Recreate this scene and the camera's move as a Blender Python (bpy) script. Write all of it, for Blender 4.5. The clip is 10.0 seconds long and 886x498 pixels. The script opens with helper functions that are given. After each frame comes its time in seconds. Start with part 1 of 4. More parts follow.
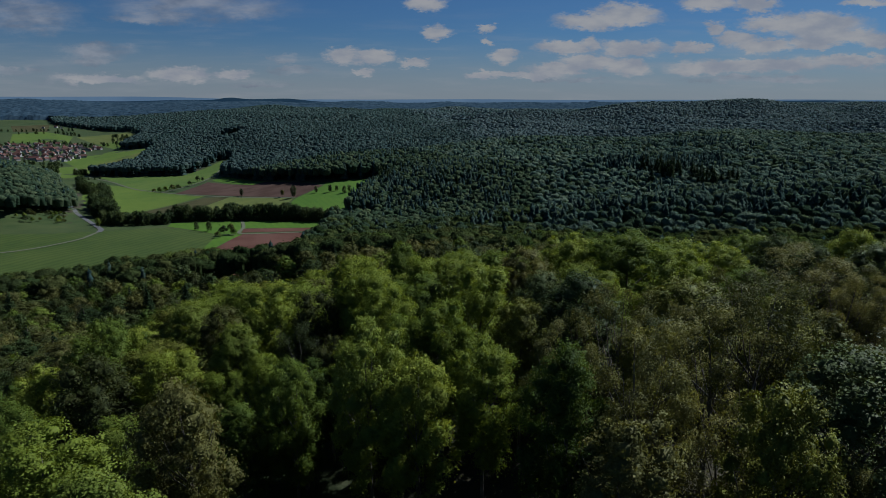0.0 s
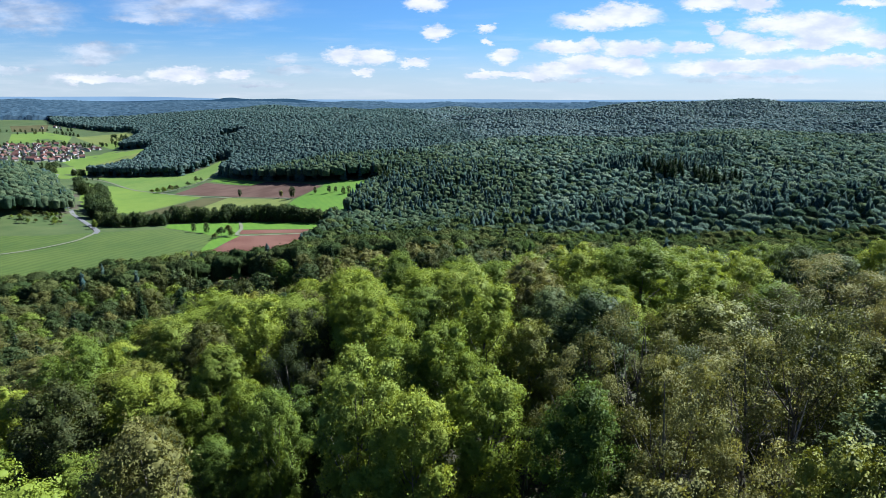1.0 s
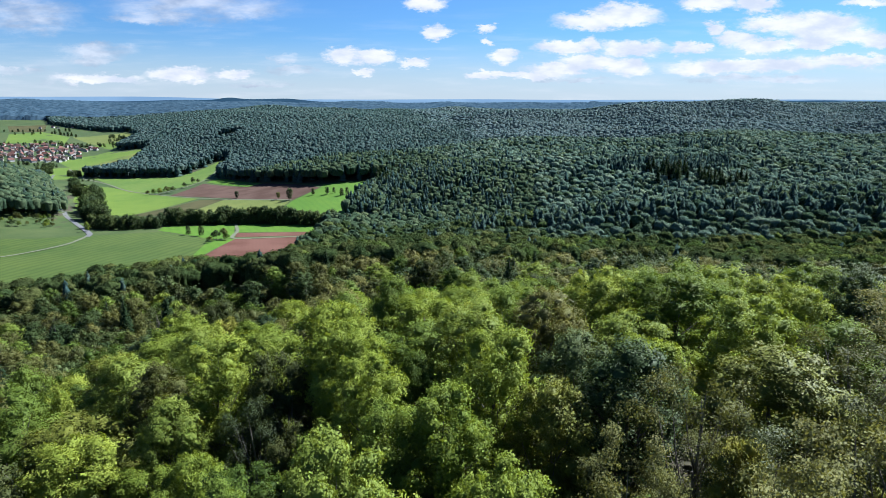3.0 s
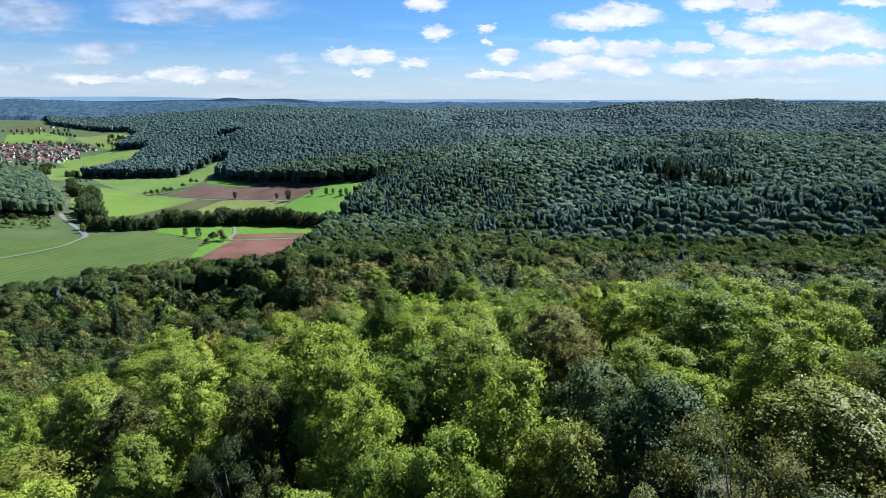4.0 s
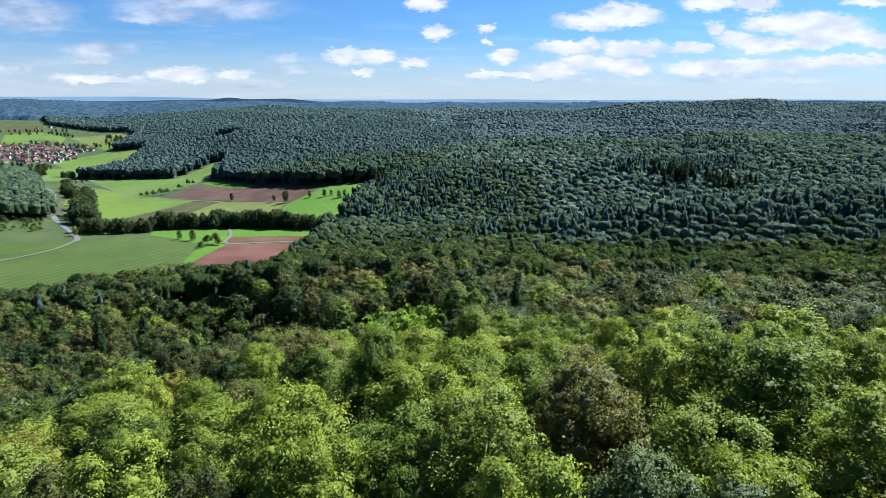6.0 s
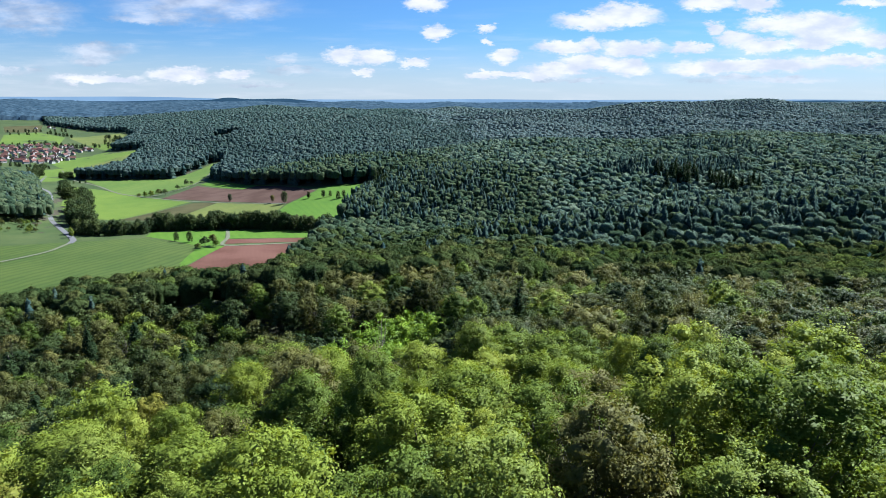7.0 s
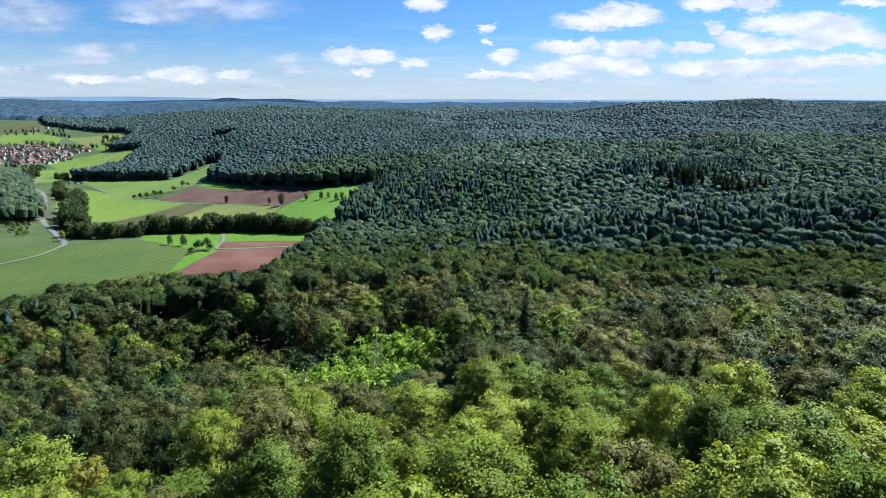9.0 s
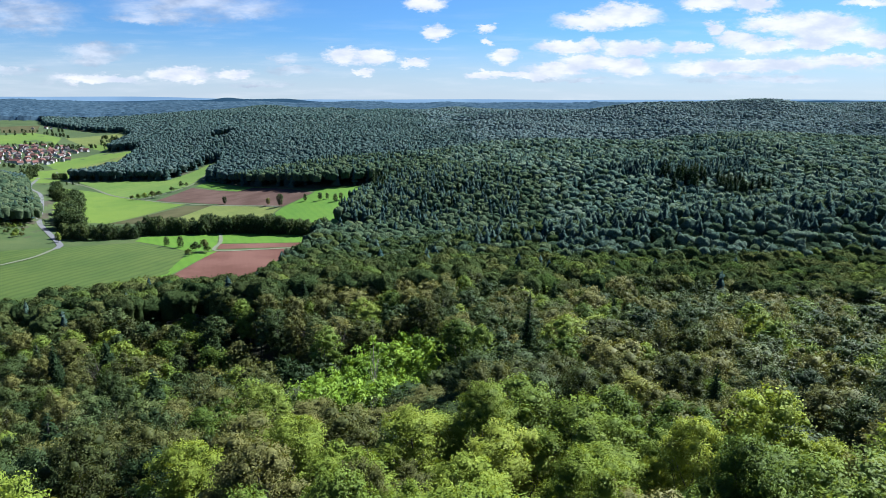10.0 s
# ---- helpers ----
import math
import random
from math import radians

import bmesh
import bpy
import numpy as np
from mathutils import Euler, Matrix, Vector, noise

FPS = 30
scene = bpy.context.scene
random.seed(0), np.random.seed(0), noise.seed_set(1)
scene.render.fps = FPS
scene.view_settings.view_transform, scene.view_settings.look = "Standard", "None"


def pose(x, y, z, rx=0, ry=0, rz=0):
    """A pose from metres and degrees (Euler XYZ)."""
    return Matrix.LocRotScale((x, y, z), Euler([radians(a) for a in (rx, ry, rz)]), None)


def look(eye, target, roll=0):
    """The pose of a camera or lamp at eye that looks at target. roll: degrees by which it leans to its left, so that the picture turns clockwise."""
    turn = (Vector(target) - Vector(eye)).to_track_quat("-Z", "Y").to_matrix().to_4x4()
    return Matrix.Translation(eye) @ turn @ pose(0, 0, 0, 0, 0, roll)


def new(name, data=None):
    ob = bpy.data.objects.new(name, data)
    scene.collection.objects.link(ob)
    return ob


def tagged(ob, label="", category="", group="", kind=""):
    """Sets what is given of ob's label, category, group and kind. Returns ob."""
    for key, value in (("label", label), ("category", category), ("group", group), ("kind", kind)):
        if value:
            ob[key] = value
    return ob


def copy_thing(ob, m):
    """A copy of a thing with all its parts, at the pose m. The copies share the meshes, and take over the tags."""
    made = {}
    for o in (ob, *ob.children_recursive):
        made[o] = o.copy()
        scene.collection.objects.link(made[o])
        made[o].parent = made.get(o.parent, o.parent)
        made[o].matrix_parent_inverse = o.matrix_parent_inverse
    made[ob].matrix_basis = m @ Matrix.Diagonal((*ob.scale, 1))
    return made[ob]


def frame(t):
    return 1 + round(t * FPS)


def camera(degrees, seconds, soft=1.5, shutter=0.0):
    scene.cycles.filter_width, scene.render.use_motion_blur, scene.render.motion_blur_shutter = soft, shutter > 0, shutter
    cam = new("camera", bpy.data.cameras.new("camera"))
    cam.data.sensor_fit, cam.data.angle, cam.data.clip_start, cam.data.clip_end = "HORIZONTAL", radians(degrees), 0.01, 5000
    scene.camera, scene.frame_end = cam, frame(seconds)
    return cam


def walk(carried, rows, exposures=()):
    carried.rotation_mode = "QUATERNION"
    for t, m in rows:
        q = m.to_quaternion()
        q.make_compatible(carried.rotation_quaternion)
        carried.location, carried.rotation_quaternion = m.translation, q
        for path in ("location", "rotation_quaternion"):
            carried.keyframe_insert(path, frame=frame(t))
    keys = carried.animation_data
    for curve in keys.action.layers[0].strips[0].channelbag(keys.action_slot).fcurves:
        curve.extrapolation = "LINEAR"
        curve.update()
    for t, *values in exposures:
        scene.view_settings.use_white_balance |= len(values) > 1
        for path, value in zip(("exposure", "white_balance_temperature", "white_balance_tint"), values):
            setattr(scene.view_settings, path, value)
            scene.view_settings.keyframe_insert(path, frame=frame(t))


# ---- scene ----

# ---- camera ----
cam = camera(72.0, 10.0, soft=0.85)
walk(cam, [(t, pose(0, 6.0 * t, 150, 90 - 13.9, 0, 0)) for t in (0, 2.5, 5, 7.5, 10)],
     exposures=[(t, e, 5500, 10) for t, e in ((0, 0.05), (0.2, 0.75), (0.4, 1.35), (0.6, 1.67), (0.8, 1.75), (10, 1.75))])

# ---- light: high sun ahead to the right, sky with fair-weather clouds ----
SUN_EL, SUN_AZ = 45.0, 52.0
sun = new("sun", bpy.data.lights.new("sun", "SUN"))
sun.data.energy, sun.data.angle, sun.data.color = 5.0, radians(0.55), (1.0, 0.95, 0.87)
sd = Vector((math.sin(radians(SUN_AZ)) * math.cos(radians(SUN_EL)), math.cos(radians(SUN_AZ)) * math.cos(radians(SUN_EL)), math.sin(radians(SUN_EL))))
sun.matrix_world = look((600, 700, 900), Vector((600, 700, 900)) - sd)

world = bpy.data.worlds.new("sky")
scene.world = world
world.use_nodes = True


class Nodes:
    """A short way to write node trees."""

    def __init__(self, tree):
        self.tree = tree
        tree.nodes.clear()

    def add(self, kind, **sets):
        n = self.tree.nodes.new(kind)
        for key, value in sets.items():
            setattr(n, key, value)
        return n

    def put(self, value, socket):
        if isinstance(value, bpy.types.NodeSocket):
            self.tree.links.new(value, socket)
        else:
            socket.default_value = value

    def math(self, op, a, b=0.0, c=0.0):
        n = self.add("ShaderNodeMath", operation=op)
        for v, s in zip((a, b, c), n.inputs):
            self.put(v, s)
        return n.outputs[0]

    def vec(self, op, a, b=(0, 0, 0), c=(0, 0, 0), out=0):
        n = self.add("ShaderNodeVectorMath", operation=op)
        for v, s in zip((a, b, c), n.inputs):
            self.put(v, s)
        return n.outputs[out]

    def noise(self, scale, detail=4.0, vector=None, rough=0.55):
        n = self.add("ShaderNodeTexNoise")
        self.put(scale, n.inputs["Scale"]), self.put(detail, n.inputs["Detail"]), self.put(rough, n.inputs["Roughness"])
        if vector is not None:
            self.put(vector, n.inputs["Vector"])
        return n

    def span(self, v, a, b, c=0.0, d=1.0, smooth=True):
        n = self.add("ShaderNodeMapRange", interpolation_type="SMOOTHSTEP" if smooth else "LINEAR")
        for x, s in zip((v, a, b, c, d), n.inputs):
            self.put(x, s)
        return n.outputs[0]

    def mix(self, f, a, b, blend="MIX"):
        n = self.add("ShaderNodeMix", data_type="RGBA", blend_type=blend)
        self.put(f, n.inputs[0])
        for v, s in ((a, n.inputs[6]), (b, n.inputs[7])):
            self.put((*v, 1) if isinstance(v, tuple) and len(v) == 3 else v, s)
        return n.outputs[2]

    def combine(self, x, y, z=0.0):
        n = self.add("ShaderNodeCombineXYZ")
        for v, s in zip((x, y, z), n.inputs):
            self.put(v, s)
        return n.outputs[0]


w = Nodes(world.node_tree)
air = w.add("ShaderNodeTexSky", sky_type="NISHITA", sun_disc=False, sun_elevation=radians(SUN_EL), sun_rotation=radians(SUN_AZ),
            altitude=400.0, air_density=1.0, dust_density=0.3, ozone_density=2.0)
coord = w.add("ShaderNodeTexCoord").outputs["Generated"]
split = w.add("ShaderNodeSeparateXYZ")
w.put(coord, split.inputs[0])
dx, dy, dz = split.outputs
ahead = w.math("MAXIMUM", dy, 0.05)
# sky position as tangents of bearing and height; clouds are soft lumps there, frayed by noise
place = w.combine(w.math("DIVIDE", dx, ahead), w.math("DIVIDE", dz, ahead))
stretch = w.vec("MULTIPLY", place, (1.0, 2.4, 1.0))
fray = w.noise(30.0, 6.0, stretch, 0.62)
curl = w.noise(110.0, 5.0, stretch, 0.65)
warp = w.vec("MULTIPLY_ADD", w.vec("SUBTRACT", fray.outputs["Color"], (0.5, 0.5, 0.5)), (0.055, 0.030, 0.0), place)
warp = w.vec("MULTIPLY_ADD", w.vec("SUBTRACT", curl.outputs["Color"], (0.5, 0.5, 0.5)), (0.016, 0.012, 0.0), warp)
# bearing, height, half width, half height (hundredths)
CUMULUS = ((-2.7, 14.2, 3.1, 1.2), (-1.0, 9.9, 2.4, 1.1), (6.4, 10.5, 1.7, 0.7), (6.7, 8.5, 1.2, 0.4), (9.8, 6.4, 2.3, 1.1),
           (22.8, 11.5, 5.4, 1.3), (28.4, 12.8, 4.8, 1.4), (26.3, 12.0, 7.4, 1.0), (19.1, 7.7, 4.4, 1.0), (23.0, 8.2, 1.6, 1.1),
           (29.7, 7.6, 5.1, 1.2), (37.2, 7.4, 2.1, 1.0), (39.8, 7.7, 1.9, 0.8), (40.9, 14.3, 4.5, 1.2), (48.3, 14.0, 3.6, 1.2),
           (42.4, 10.7, 1.9, 0.9), (45.4, 8.9, 3.0, 1.1), (57.4, 11.0, 8.3, 1.8), (51.3, 11.2, 5.2, 1.2), (61.1, 9.5, 7.0, 1.1),
           (49.9, 8.0, 4.8, 1.1))
CUMULUS_LOW = ((57.8, 8.2, 4.4, 0.7), (64.7, 14.2, 3.6, 0.7), (67.6, 8.7, 2.5, 1.1), (23.2, 5.5, 4.9, 1.2), (18.3, 4.5, 4.9, 0.8),
               (29.0, 4.8, 3.7, 1.2), (12.1, 3.6, 7.6, 0.6), (5.9, 3.7, 2.3, 0.5), (48.5, 5.0, 13.3, 1.0), (63.5, 5.7, 8.0, 0.9),
               (41.5, 4.3, 6.2, 0.8), (-15.8, 6.6, 2.7, 1.2), (-10.8, 6.2, 3.2, 1.1), (-12.6, 4.0, 1.5, 0.6), (-4.5, 5.5, 2.3, 0.7),
               (-33.3, 3.6, 3.4, 0.8), (-41.8, 3.6, 4.5, 1.2), (-54.2, 3.0, 6.8, 0.8))
VEILS = ((-24.7, 6.1, 1.8, 0.7), (-23.9, 4.3, 3.7, 0.7), (-28.6, 1.9, 4.9, 0.4),
         (-58.5, 2.5, 4.5, 0.4), (-64.8, 12.6, 7.8, 2.8), (-37.7, 13.7, 13.0, 2.3), (-46.6, 12.2, 5.2, 0.9),
         (-53.8, 7.2, 5.3, 1.1), (-68.5, 4.2, 5.3, 0.6), (-54.4, 5.9, 3.5, 0.7), (49.7, 2.9, 10.7, 0.5), (20.2, 2.9, 5.4, 0.4))


def lumps(rows):
    best = None
    for bx, bz, hw, hh in rows:
        off = w.vec("MULTIPLY", w.vec("SUBTRACT", warp, (bx / 100, bz / 100, 0)), (100 / hw, 100 / hh, 0))
        d = w.vec("LENGTH", off, out=1)
        best = d if best is None else w.math("SMOOTH_MIN", best, d, 0.25)
    return best


thick = w.span(lumps(CUMULUS + CUMULUS_LOW), 1.32, 0.62)
thin = w.math("MULTIPLY", w.span(lumps(VEILS), 1.4, 0.5), w.span(w.noise(30.0, 5.0, w.vec("MULTIPLY", place, (0.5, 2.2, 1))).outputs[0], 0.25, 0.65, 0.25, 0.85))
# loose cloud over the rest of the sky, outside the view ahead
deck = w.vec("DIVIDE", coord, w.combine(w.math("MAXIMUM", dz, 0.08), w.math("MAXIMUM", dz, 0.08), 1.0))
loose = w.span(w.noise(1.1, 6.0, deck).outputs[0], 0.60, 0.74)
loose = w.math("MULTIPLY", loose, w.math("MAXIMUM", w.span(dy, 0.75, 0.4), w.span(dz, 0.2, 0.32)))
streak = w.math("MULTIPLY", w.span(w.noise(7.0, 5.0, w.vec("MULTIPLY", place, (1.0, 9.0, 1.0))).outputs[0], 0.45, 0.75, 0.0, 0.3), w.span(dz, 0.16, 0.02))
mass = w.math("MINIMUM", w.math("ADD", w.math("MAXIMUM", thick, loose), streak), 1.0)
shade = w.span(w.noise(18.0, 4.0, w.vec("MULTIPLY_ADD", stretch, (1, 1, 1), (0, 0.03, 0))).outputs[0], 0.3, 0.7)
CLOUD_LIGHT = 5.65
white = w.mix(shade, (0.82 * CLOUD_LIGHT, 0.82 * CLOUD_LIGHT, 0.85 * CLOUD_LIGHT), (1.18 * CLOUD_LIGHT, 1.09 * CLOUD_LIGHT, 0.98 * CLOUD_LIGHT))
deep = w.mix(1.0, air.outputs[0], (0.335, 0.495, 0.68), "MULTIPLY")
deep = w.mix(w.span(dz, 0.10, 0.0, 0.0, 0.7), deep, (0.78 * CLOUD_LIGHT, 0.80 * CLOUD_LIGHT, 0.80 * CLOUD_LIGHT))
veil = w.mix(shade, (0.50 * CLOUD_LIGHT, 0.53 * CLOUD_LIGHT, 0.60 * CLOUD_LIGHT), (0.98 * CLOUD_LIGHT, 0.95 * CLOUD_LIGHT, 0.94 * CLOUD_LIGHT))
sky_colour = w.mix(w.math("MULTIPLY", mass, 0.95), w.mix(w.math("MULTIPLY", thin, 0.85), deep, veil), white)
back = w.add("ShaderNodeBackground")
w.put(sky_colour, back.inputs[0]), w.put(0.05, back.inputs[1])
w.tree.links.new(back.outputs[0], w.add("ShaderNodeOutputWorld").inputs[0])

# ---- materials ----


def material(name, build):
    m = bpy.data.materials.new(name)
    m.use_nodes = True
    n = Nodes(m.node_tree)
    shader = build(n)
    m.node_tree.links.new(shader, n.add("ShaderNodeOutputMaterial").inputs[0])
    return m


def surface(n, colour, rough=0.85, bump=None, strength=0.4, spec=0.25, distance=0.1):
    p = n.add("ShaderNodeBsdfPrincipled")
    n.put((*colour, 1) if isinstance(colour, tuple) else colour, p.inputs["Base Color"])
    n.put(rough, p.inputs["Roughness"]), n.put(spec, p.inputs["Specular IOR Level"])
    if bump is not None:
        b = n.add("ShaderNodeBump")
        n.put(strength, b.inputs["Strength"]), n.put(distance, b.inputs["Distance"]), n.put(bump, b.inputs["Height"])
        n.put(b.outputs[0], p.inputs["Normal"])
    return p.outputs[0]


def where(n):
    return n.add("ShaderNodeNewGeometry").outputs["Position"]


def leafy(name, dark, mid, light, see=0.15, spec=0.12, rough=0.55, vary=0.30, relief=0.0):
    """Leaves: a tone for each tree, another for each spray and leaf, light passing through. Joined woods carry the tree's tone as an attribute."""
    def build(n):
        tree_tone = n.math("FRACT", n.math("ADD", n.add("ShaderNodeObjectInfo").outputs["Random"],
                                           n.add("ShaderNodeAttribute", attribute_name="tone").outputs["Fac"]))
        leaf = n.add("ShaderNodeNewGeometry").outputs["Random Per Island"]
        spray = n.math("ADD", n.math("MULTIPLY", n.add("ShaderNodeAttribute", attribute_name="spray").outputs["Fac"], 0.7), n.math("MULTIPLY", leaf, 0.3))
        f = n.math("ADD", n.math("MULTIPLY", tree_tone, 1.0 - vary), n.math("MULTIPLY", spray, vary))
        c = n.mix(n.span(f, 0.05, 0.5), dark, mid)
        c = n.mix(n.span(f, 0.5, 0.95), c, light)
        tuft = n.noise(0.9, 4.0, where(n), 0.7)
        c = n.mix(n.span(tuft.outputs[0], 0.35, 0.65, 0.0, 0.75 if relief else 0.45), c, n.mix(1.0, c, (0.55, 0.6, 0.5), "MULTIPLY"))
        p = surface(n, c, rough, tuft.outputs[0] if relief else None, relief, spec=spec, distance=1.2)
        t = n.add("ShaderNodeBsdfTranslucent")
        n.put(n.mix(1.0, c, (1.35, 1.25, 0.55), "MULTIPLY"), t.inputs[0])
        m = n.add("ShaderNodeMixShader")
        n.put(see, m.inputs[0]), n.put(p, m.inputs[1]), n.put(t.outputs[0], m.inputs[2])
        return m.outputs[0]
    return material(name, build)


LEAF = {
    "green": leafy("beech_leaves", (0.050, 0.082, 0.015), (0.114, 0.160, 0.027), (0.182, 0.224, 0.040), see=0.32, spec=0.06),
    "olive": leafy("oak_leaves", (0.038, 0.050, 0.016), (0.088, 0.095, 0.028), (0.146, 0.142, 0.046), see=0.28, spec=0.06),
    "sparse": leafy("thin_oak_leaves", (0.056, 0.066, 0.024), (0.122, 0.126, 0.044), (0.200, 0.188, 0.066), see=0.32, spec=0.05),
    "yellow": leafy("turning_leaves", (0.073, 0.091, 0.016), (0.133, 0.142, 0.022), (0.202, 0.188, 0.028), spec=0.08),
    "grey": leafy("whitebeam_leaves", (0.034, 0.056, 0.020), (0.067, 0.092, 0.031), (0.105, 0.133, 0.049), spec=0.06),
    "brown": leafy("withered_leaves", (0.039, 0.055, 0.021), (0.063, 0.079, 0.028), (0.087, 0.100, 0.036), see=0.25),
    # brighter, yellower copy of the beech leaves: hilltop sun put into the colour
    "crest": leafy("sun_tinted_beech_leaves", (0.094, 0.138, 0.020), (0.176, 0.224, 0.033), (0.248, 0.286, 0.045), see=0.34, spec=0.06),
    "fresh": leafy("sapling_leaves", (0.085, 0.150, 0.014), (0.140, 0.225, 0.020), (0.190, 0.280, 0.028), see=0.3),
    "needle": leafy("needles", (0.020, 0.036, 0.015), (0.032, 0.052, 0.020), (0.050, 0.072, 0.026), see=0.2, spec=0.02),
    "wood": leafy("woodland_leaves", (0.022, 0.040, 0.014), (0.046, 0.067, 0.021), (0.078, 0.098, 0.029), spec=0.06),
    "wood_mass": leafy("woodland_canopy", (0.026, 0.045, 0.017), (0.050, 0.070, 0.025), (0.080, 0.098, 0.033), see=0.18, spec=0.0, relief=1.0),
    "olive_mass": leafy("oak_canopy", (0.034, 0.048, 0.019), (0.064, 0.077, 0.027), (0.098, 0.108, 0.036), see=0.18, spec=0.0, relief=1.0),
    "green_mass": leafy("beech_canopy", (0.042, 0.068, 0.018), (0.074, 0.104, 0.026), (0.112, 0.140, 0.034), see=0.18, spec=0.0, relief=1.0),
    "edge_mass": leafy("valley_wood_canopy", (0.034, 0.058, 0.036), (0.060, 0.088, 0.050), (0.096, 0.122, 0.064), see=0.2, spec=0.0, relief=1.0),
    # haze over the far woods is put into these bluer leaf colours
    "slope_mass": leafy("hazed_slope_canopy", (0.060, 0.098, 0.080), (0.096, 0.138, 0.104), (0.146, 0.182, 0.126), see=0.2, spec=0.0, relief=1.0),
    "hill_mass": leafy("hazed_hill_canopy", (0.066, 0.102, 0.112), (0.098, 0.134, 0.134), (0.138, 0.166, 0.154), see=0.2, spec=0.0, relief=1.0),
    "west_mass": leafy("hazed_western_hill_canopy", (0.042, 0.070, 0.072), (0.066, 0.096, 0.090), (0.096, 0.124, 0.108), see=0.2, spec=0.0, relief=1.0),
    "needle_mass": leafy("hazed_conifer_canopy", (0.026, 0.050, 0.048), (0.040, 0.066, 0.058), (0.060, 0.088, 0.070), see=0.15, spec=0.0, relief=0.6),
}


def bark_nodes(n):
    pos = where(n)
    g = n.noise(7.0, 5.0, n.vec("MULTIPLY", pos, (1.0, 1.0, 0.25)))
    c = n.mix(n.span(g.outputs[0], 0.35, 0.7), (0.055, 0.045, 0.036), (0.16, 0.145, 0.12))
    c = n.mix(n.span(n.noise(0.7, 3.0, pos).outputs[0], 0.5, 0.75), c, (0.09, 0.105, 0.06))
    return surface(n, c, 0.9, g.outputs[0], 0.6)


BARK = material("bark", bark_nodes)
DEADWOOD = material("bleached_wood", lambda n: surface(n, n.mix(n.noise(5.0, 4.0, where(n)).outputs[0], (0.16, 0.13, 0.11), (0.34, 0.30, 0.26)), 0.9))


def floor_nodes(n):
    pos = where(n)
    big, small = n.noise(0.02, 5.0, pos), n.noise(0.9, 6.0, pos)
    c = n.mix(small.outputs[0], (0.018, 0.020, 0.010), (0.060, 0.050, 0.028))
    c = n.mix(n.span(big.outputs[0], 0.45, 0.65), c, (0.030, 0.048, 0.014))
    return surface(n, c, 0.95, small.outputs[0], 0.8, distance=0.3)


FOREST_FLOOR = material("leaf_litter", floor_nodes)


def grass(name, a, b, stripe=0.0, angle=0.0, gap=9.0):
    """Grassland: broad patches, fine blades, and mowing lines where stripe is set."""
    def build(n):
        pos = where(n)
        big, mid, fine = n.noise(0.012, 4.0, pos), n.noise(0.07, 5.0, pos), n.noise(1.7, 5.0, pos)
        c = n.mix(n.span(n.math("ADD", n.math("MULTIPLY", big.outputs[0], 0.6), n.math("MULTIPLY", mid.outputs[0], 0.4)), 0.36, 0.64), a, b)
        c = n.mix(n.span(fine.outputs[0], 0.3, 0.8, 0.0, 0.5), c, n.mix(1.0, c, (0.7, 0.74, 0.6), "MULTIPLY"))
        if stripe:
            s = n.add("ShaderNodeSeparateXYZ")
            n.put(n.vec("ADD", pos, n.vec("SCALE", mid.outputs["Color"], (0, 0, 0))), s.inputs[0])
            along = n.math("ADD", n.math("MULTIPLY", s.outputs[0], math.cos(angle)), n.math("MULTIPLY", s.outputs[1], math.sin(angle)))
            along = n.math("ADD", along, n.math("MULTIPLY", big.outputs[0], 25.0))
            wave = n.math("SINE", n.math("MULTIPLY", along, 6.283 / gap))
            c = n.mix(n.span(wave, -0.3, 0.9, 0.0, stripe), c, n.mix(1.0, c, (0.62, 0.68, 0.62), "MULTIPLY"))
        return surface(n, c, 0.85, fine.outputs[0], 0.5, spec=0.2, distance=0.15)
    return material(name, build)


def soil(name, a, b, angle, gap=3.0):
    """Ploughed earth with furrows and paler dry patches."""
    def build(n):
        pos = where(n)
        s = n.add("ShaderNodeSeparateXYZ")
        n.put(pos, s.inputs[0])
        big, clod = n.noise(0.03, 5.0, pos), n.noise(2.0, 5.0, pos)
        along = n.math("ADD", n.math("MULTIPLY", s.outputs[0], math.cos(angle)), n.math("MULTIPLY", s.outputs[1], math.sin(angle)))
        row = n.math("SINE", n.math("MULTIPLY", n.math("ADD", along, n.math("MULTIPLY", big.outputs[0], 6.0)), 6.283 / gap))
        c = n.mix(n.span(big.outputs[0], 0.35, 0.65), a, b)
        c = n.mix(n.span(n.math("ADD", row, clod.outputs[0]), -0.6, 1.4, 0.0, 0.05), c, n.mix(1.0, c, (0.6, 0.58, 0.56), "MULTIPLY"))
        return surface(n, c, 0.95, clod.outputs[0], 0.5, spec=0.0, distance=0.2)
    return material(name, build)


MEADOW = grass("mown_meadow", (0.035, 0.061, 0.007), (0.054, 0.079, 0.011), 0.75, -0.43, 7.0)
PASTURE = grass("bright_pasture", (0.062, 0.106, 0.009), (0.088, 0.130, 0.013))
PASTURE_PALE = grass("pale_pasture", (0.060, 0.104, 0.013), (0.084, 0.124, 0.018), 0.25, 0.9, 9.0)
VIVID = grass("young_crop", (0.047, 0.108, 0.004), (0.062, 0.124, 0.005), 0.25, 0.5, 7.0)
YELLOWISH = grass("dry_grass", (0.078, 0.098, 0.017), (0.108, 0.122, 0.024), 0.25, 2.2, 8.0)
ROUGH = grass("rough_pasture", (0.027, 0.048, 0.010), (0.050, 0.068, 0.018))
STUBBLE = soil("stubble", (0.051, 0.050, 0.026), (0.069, 0.066, 0.033), 2.5)
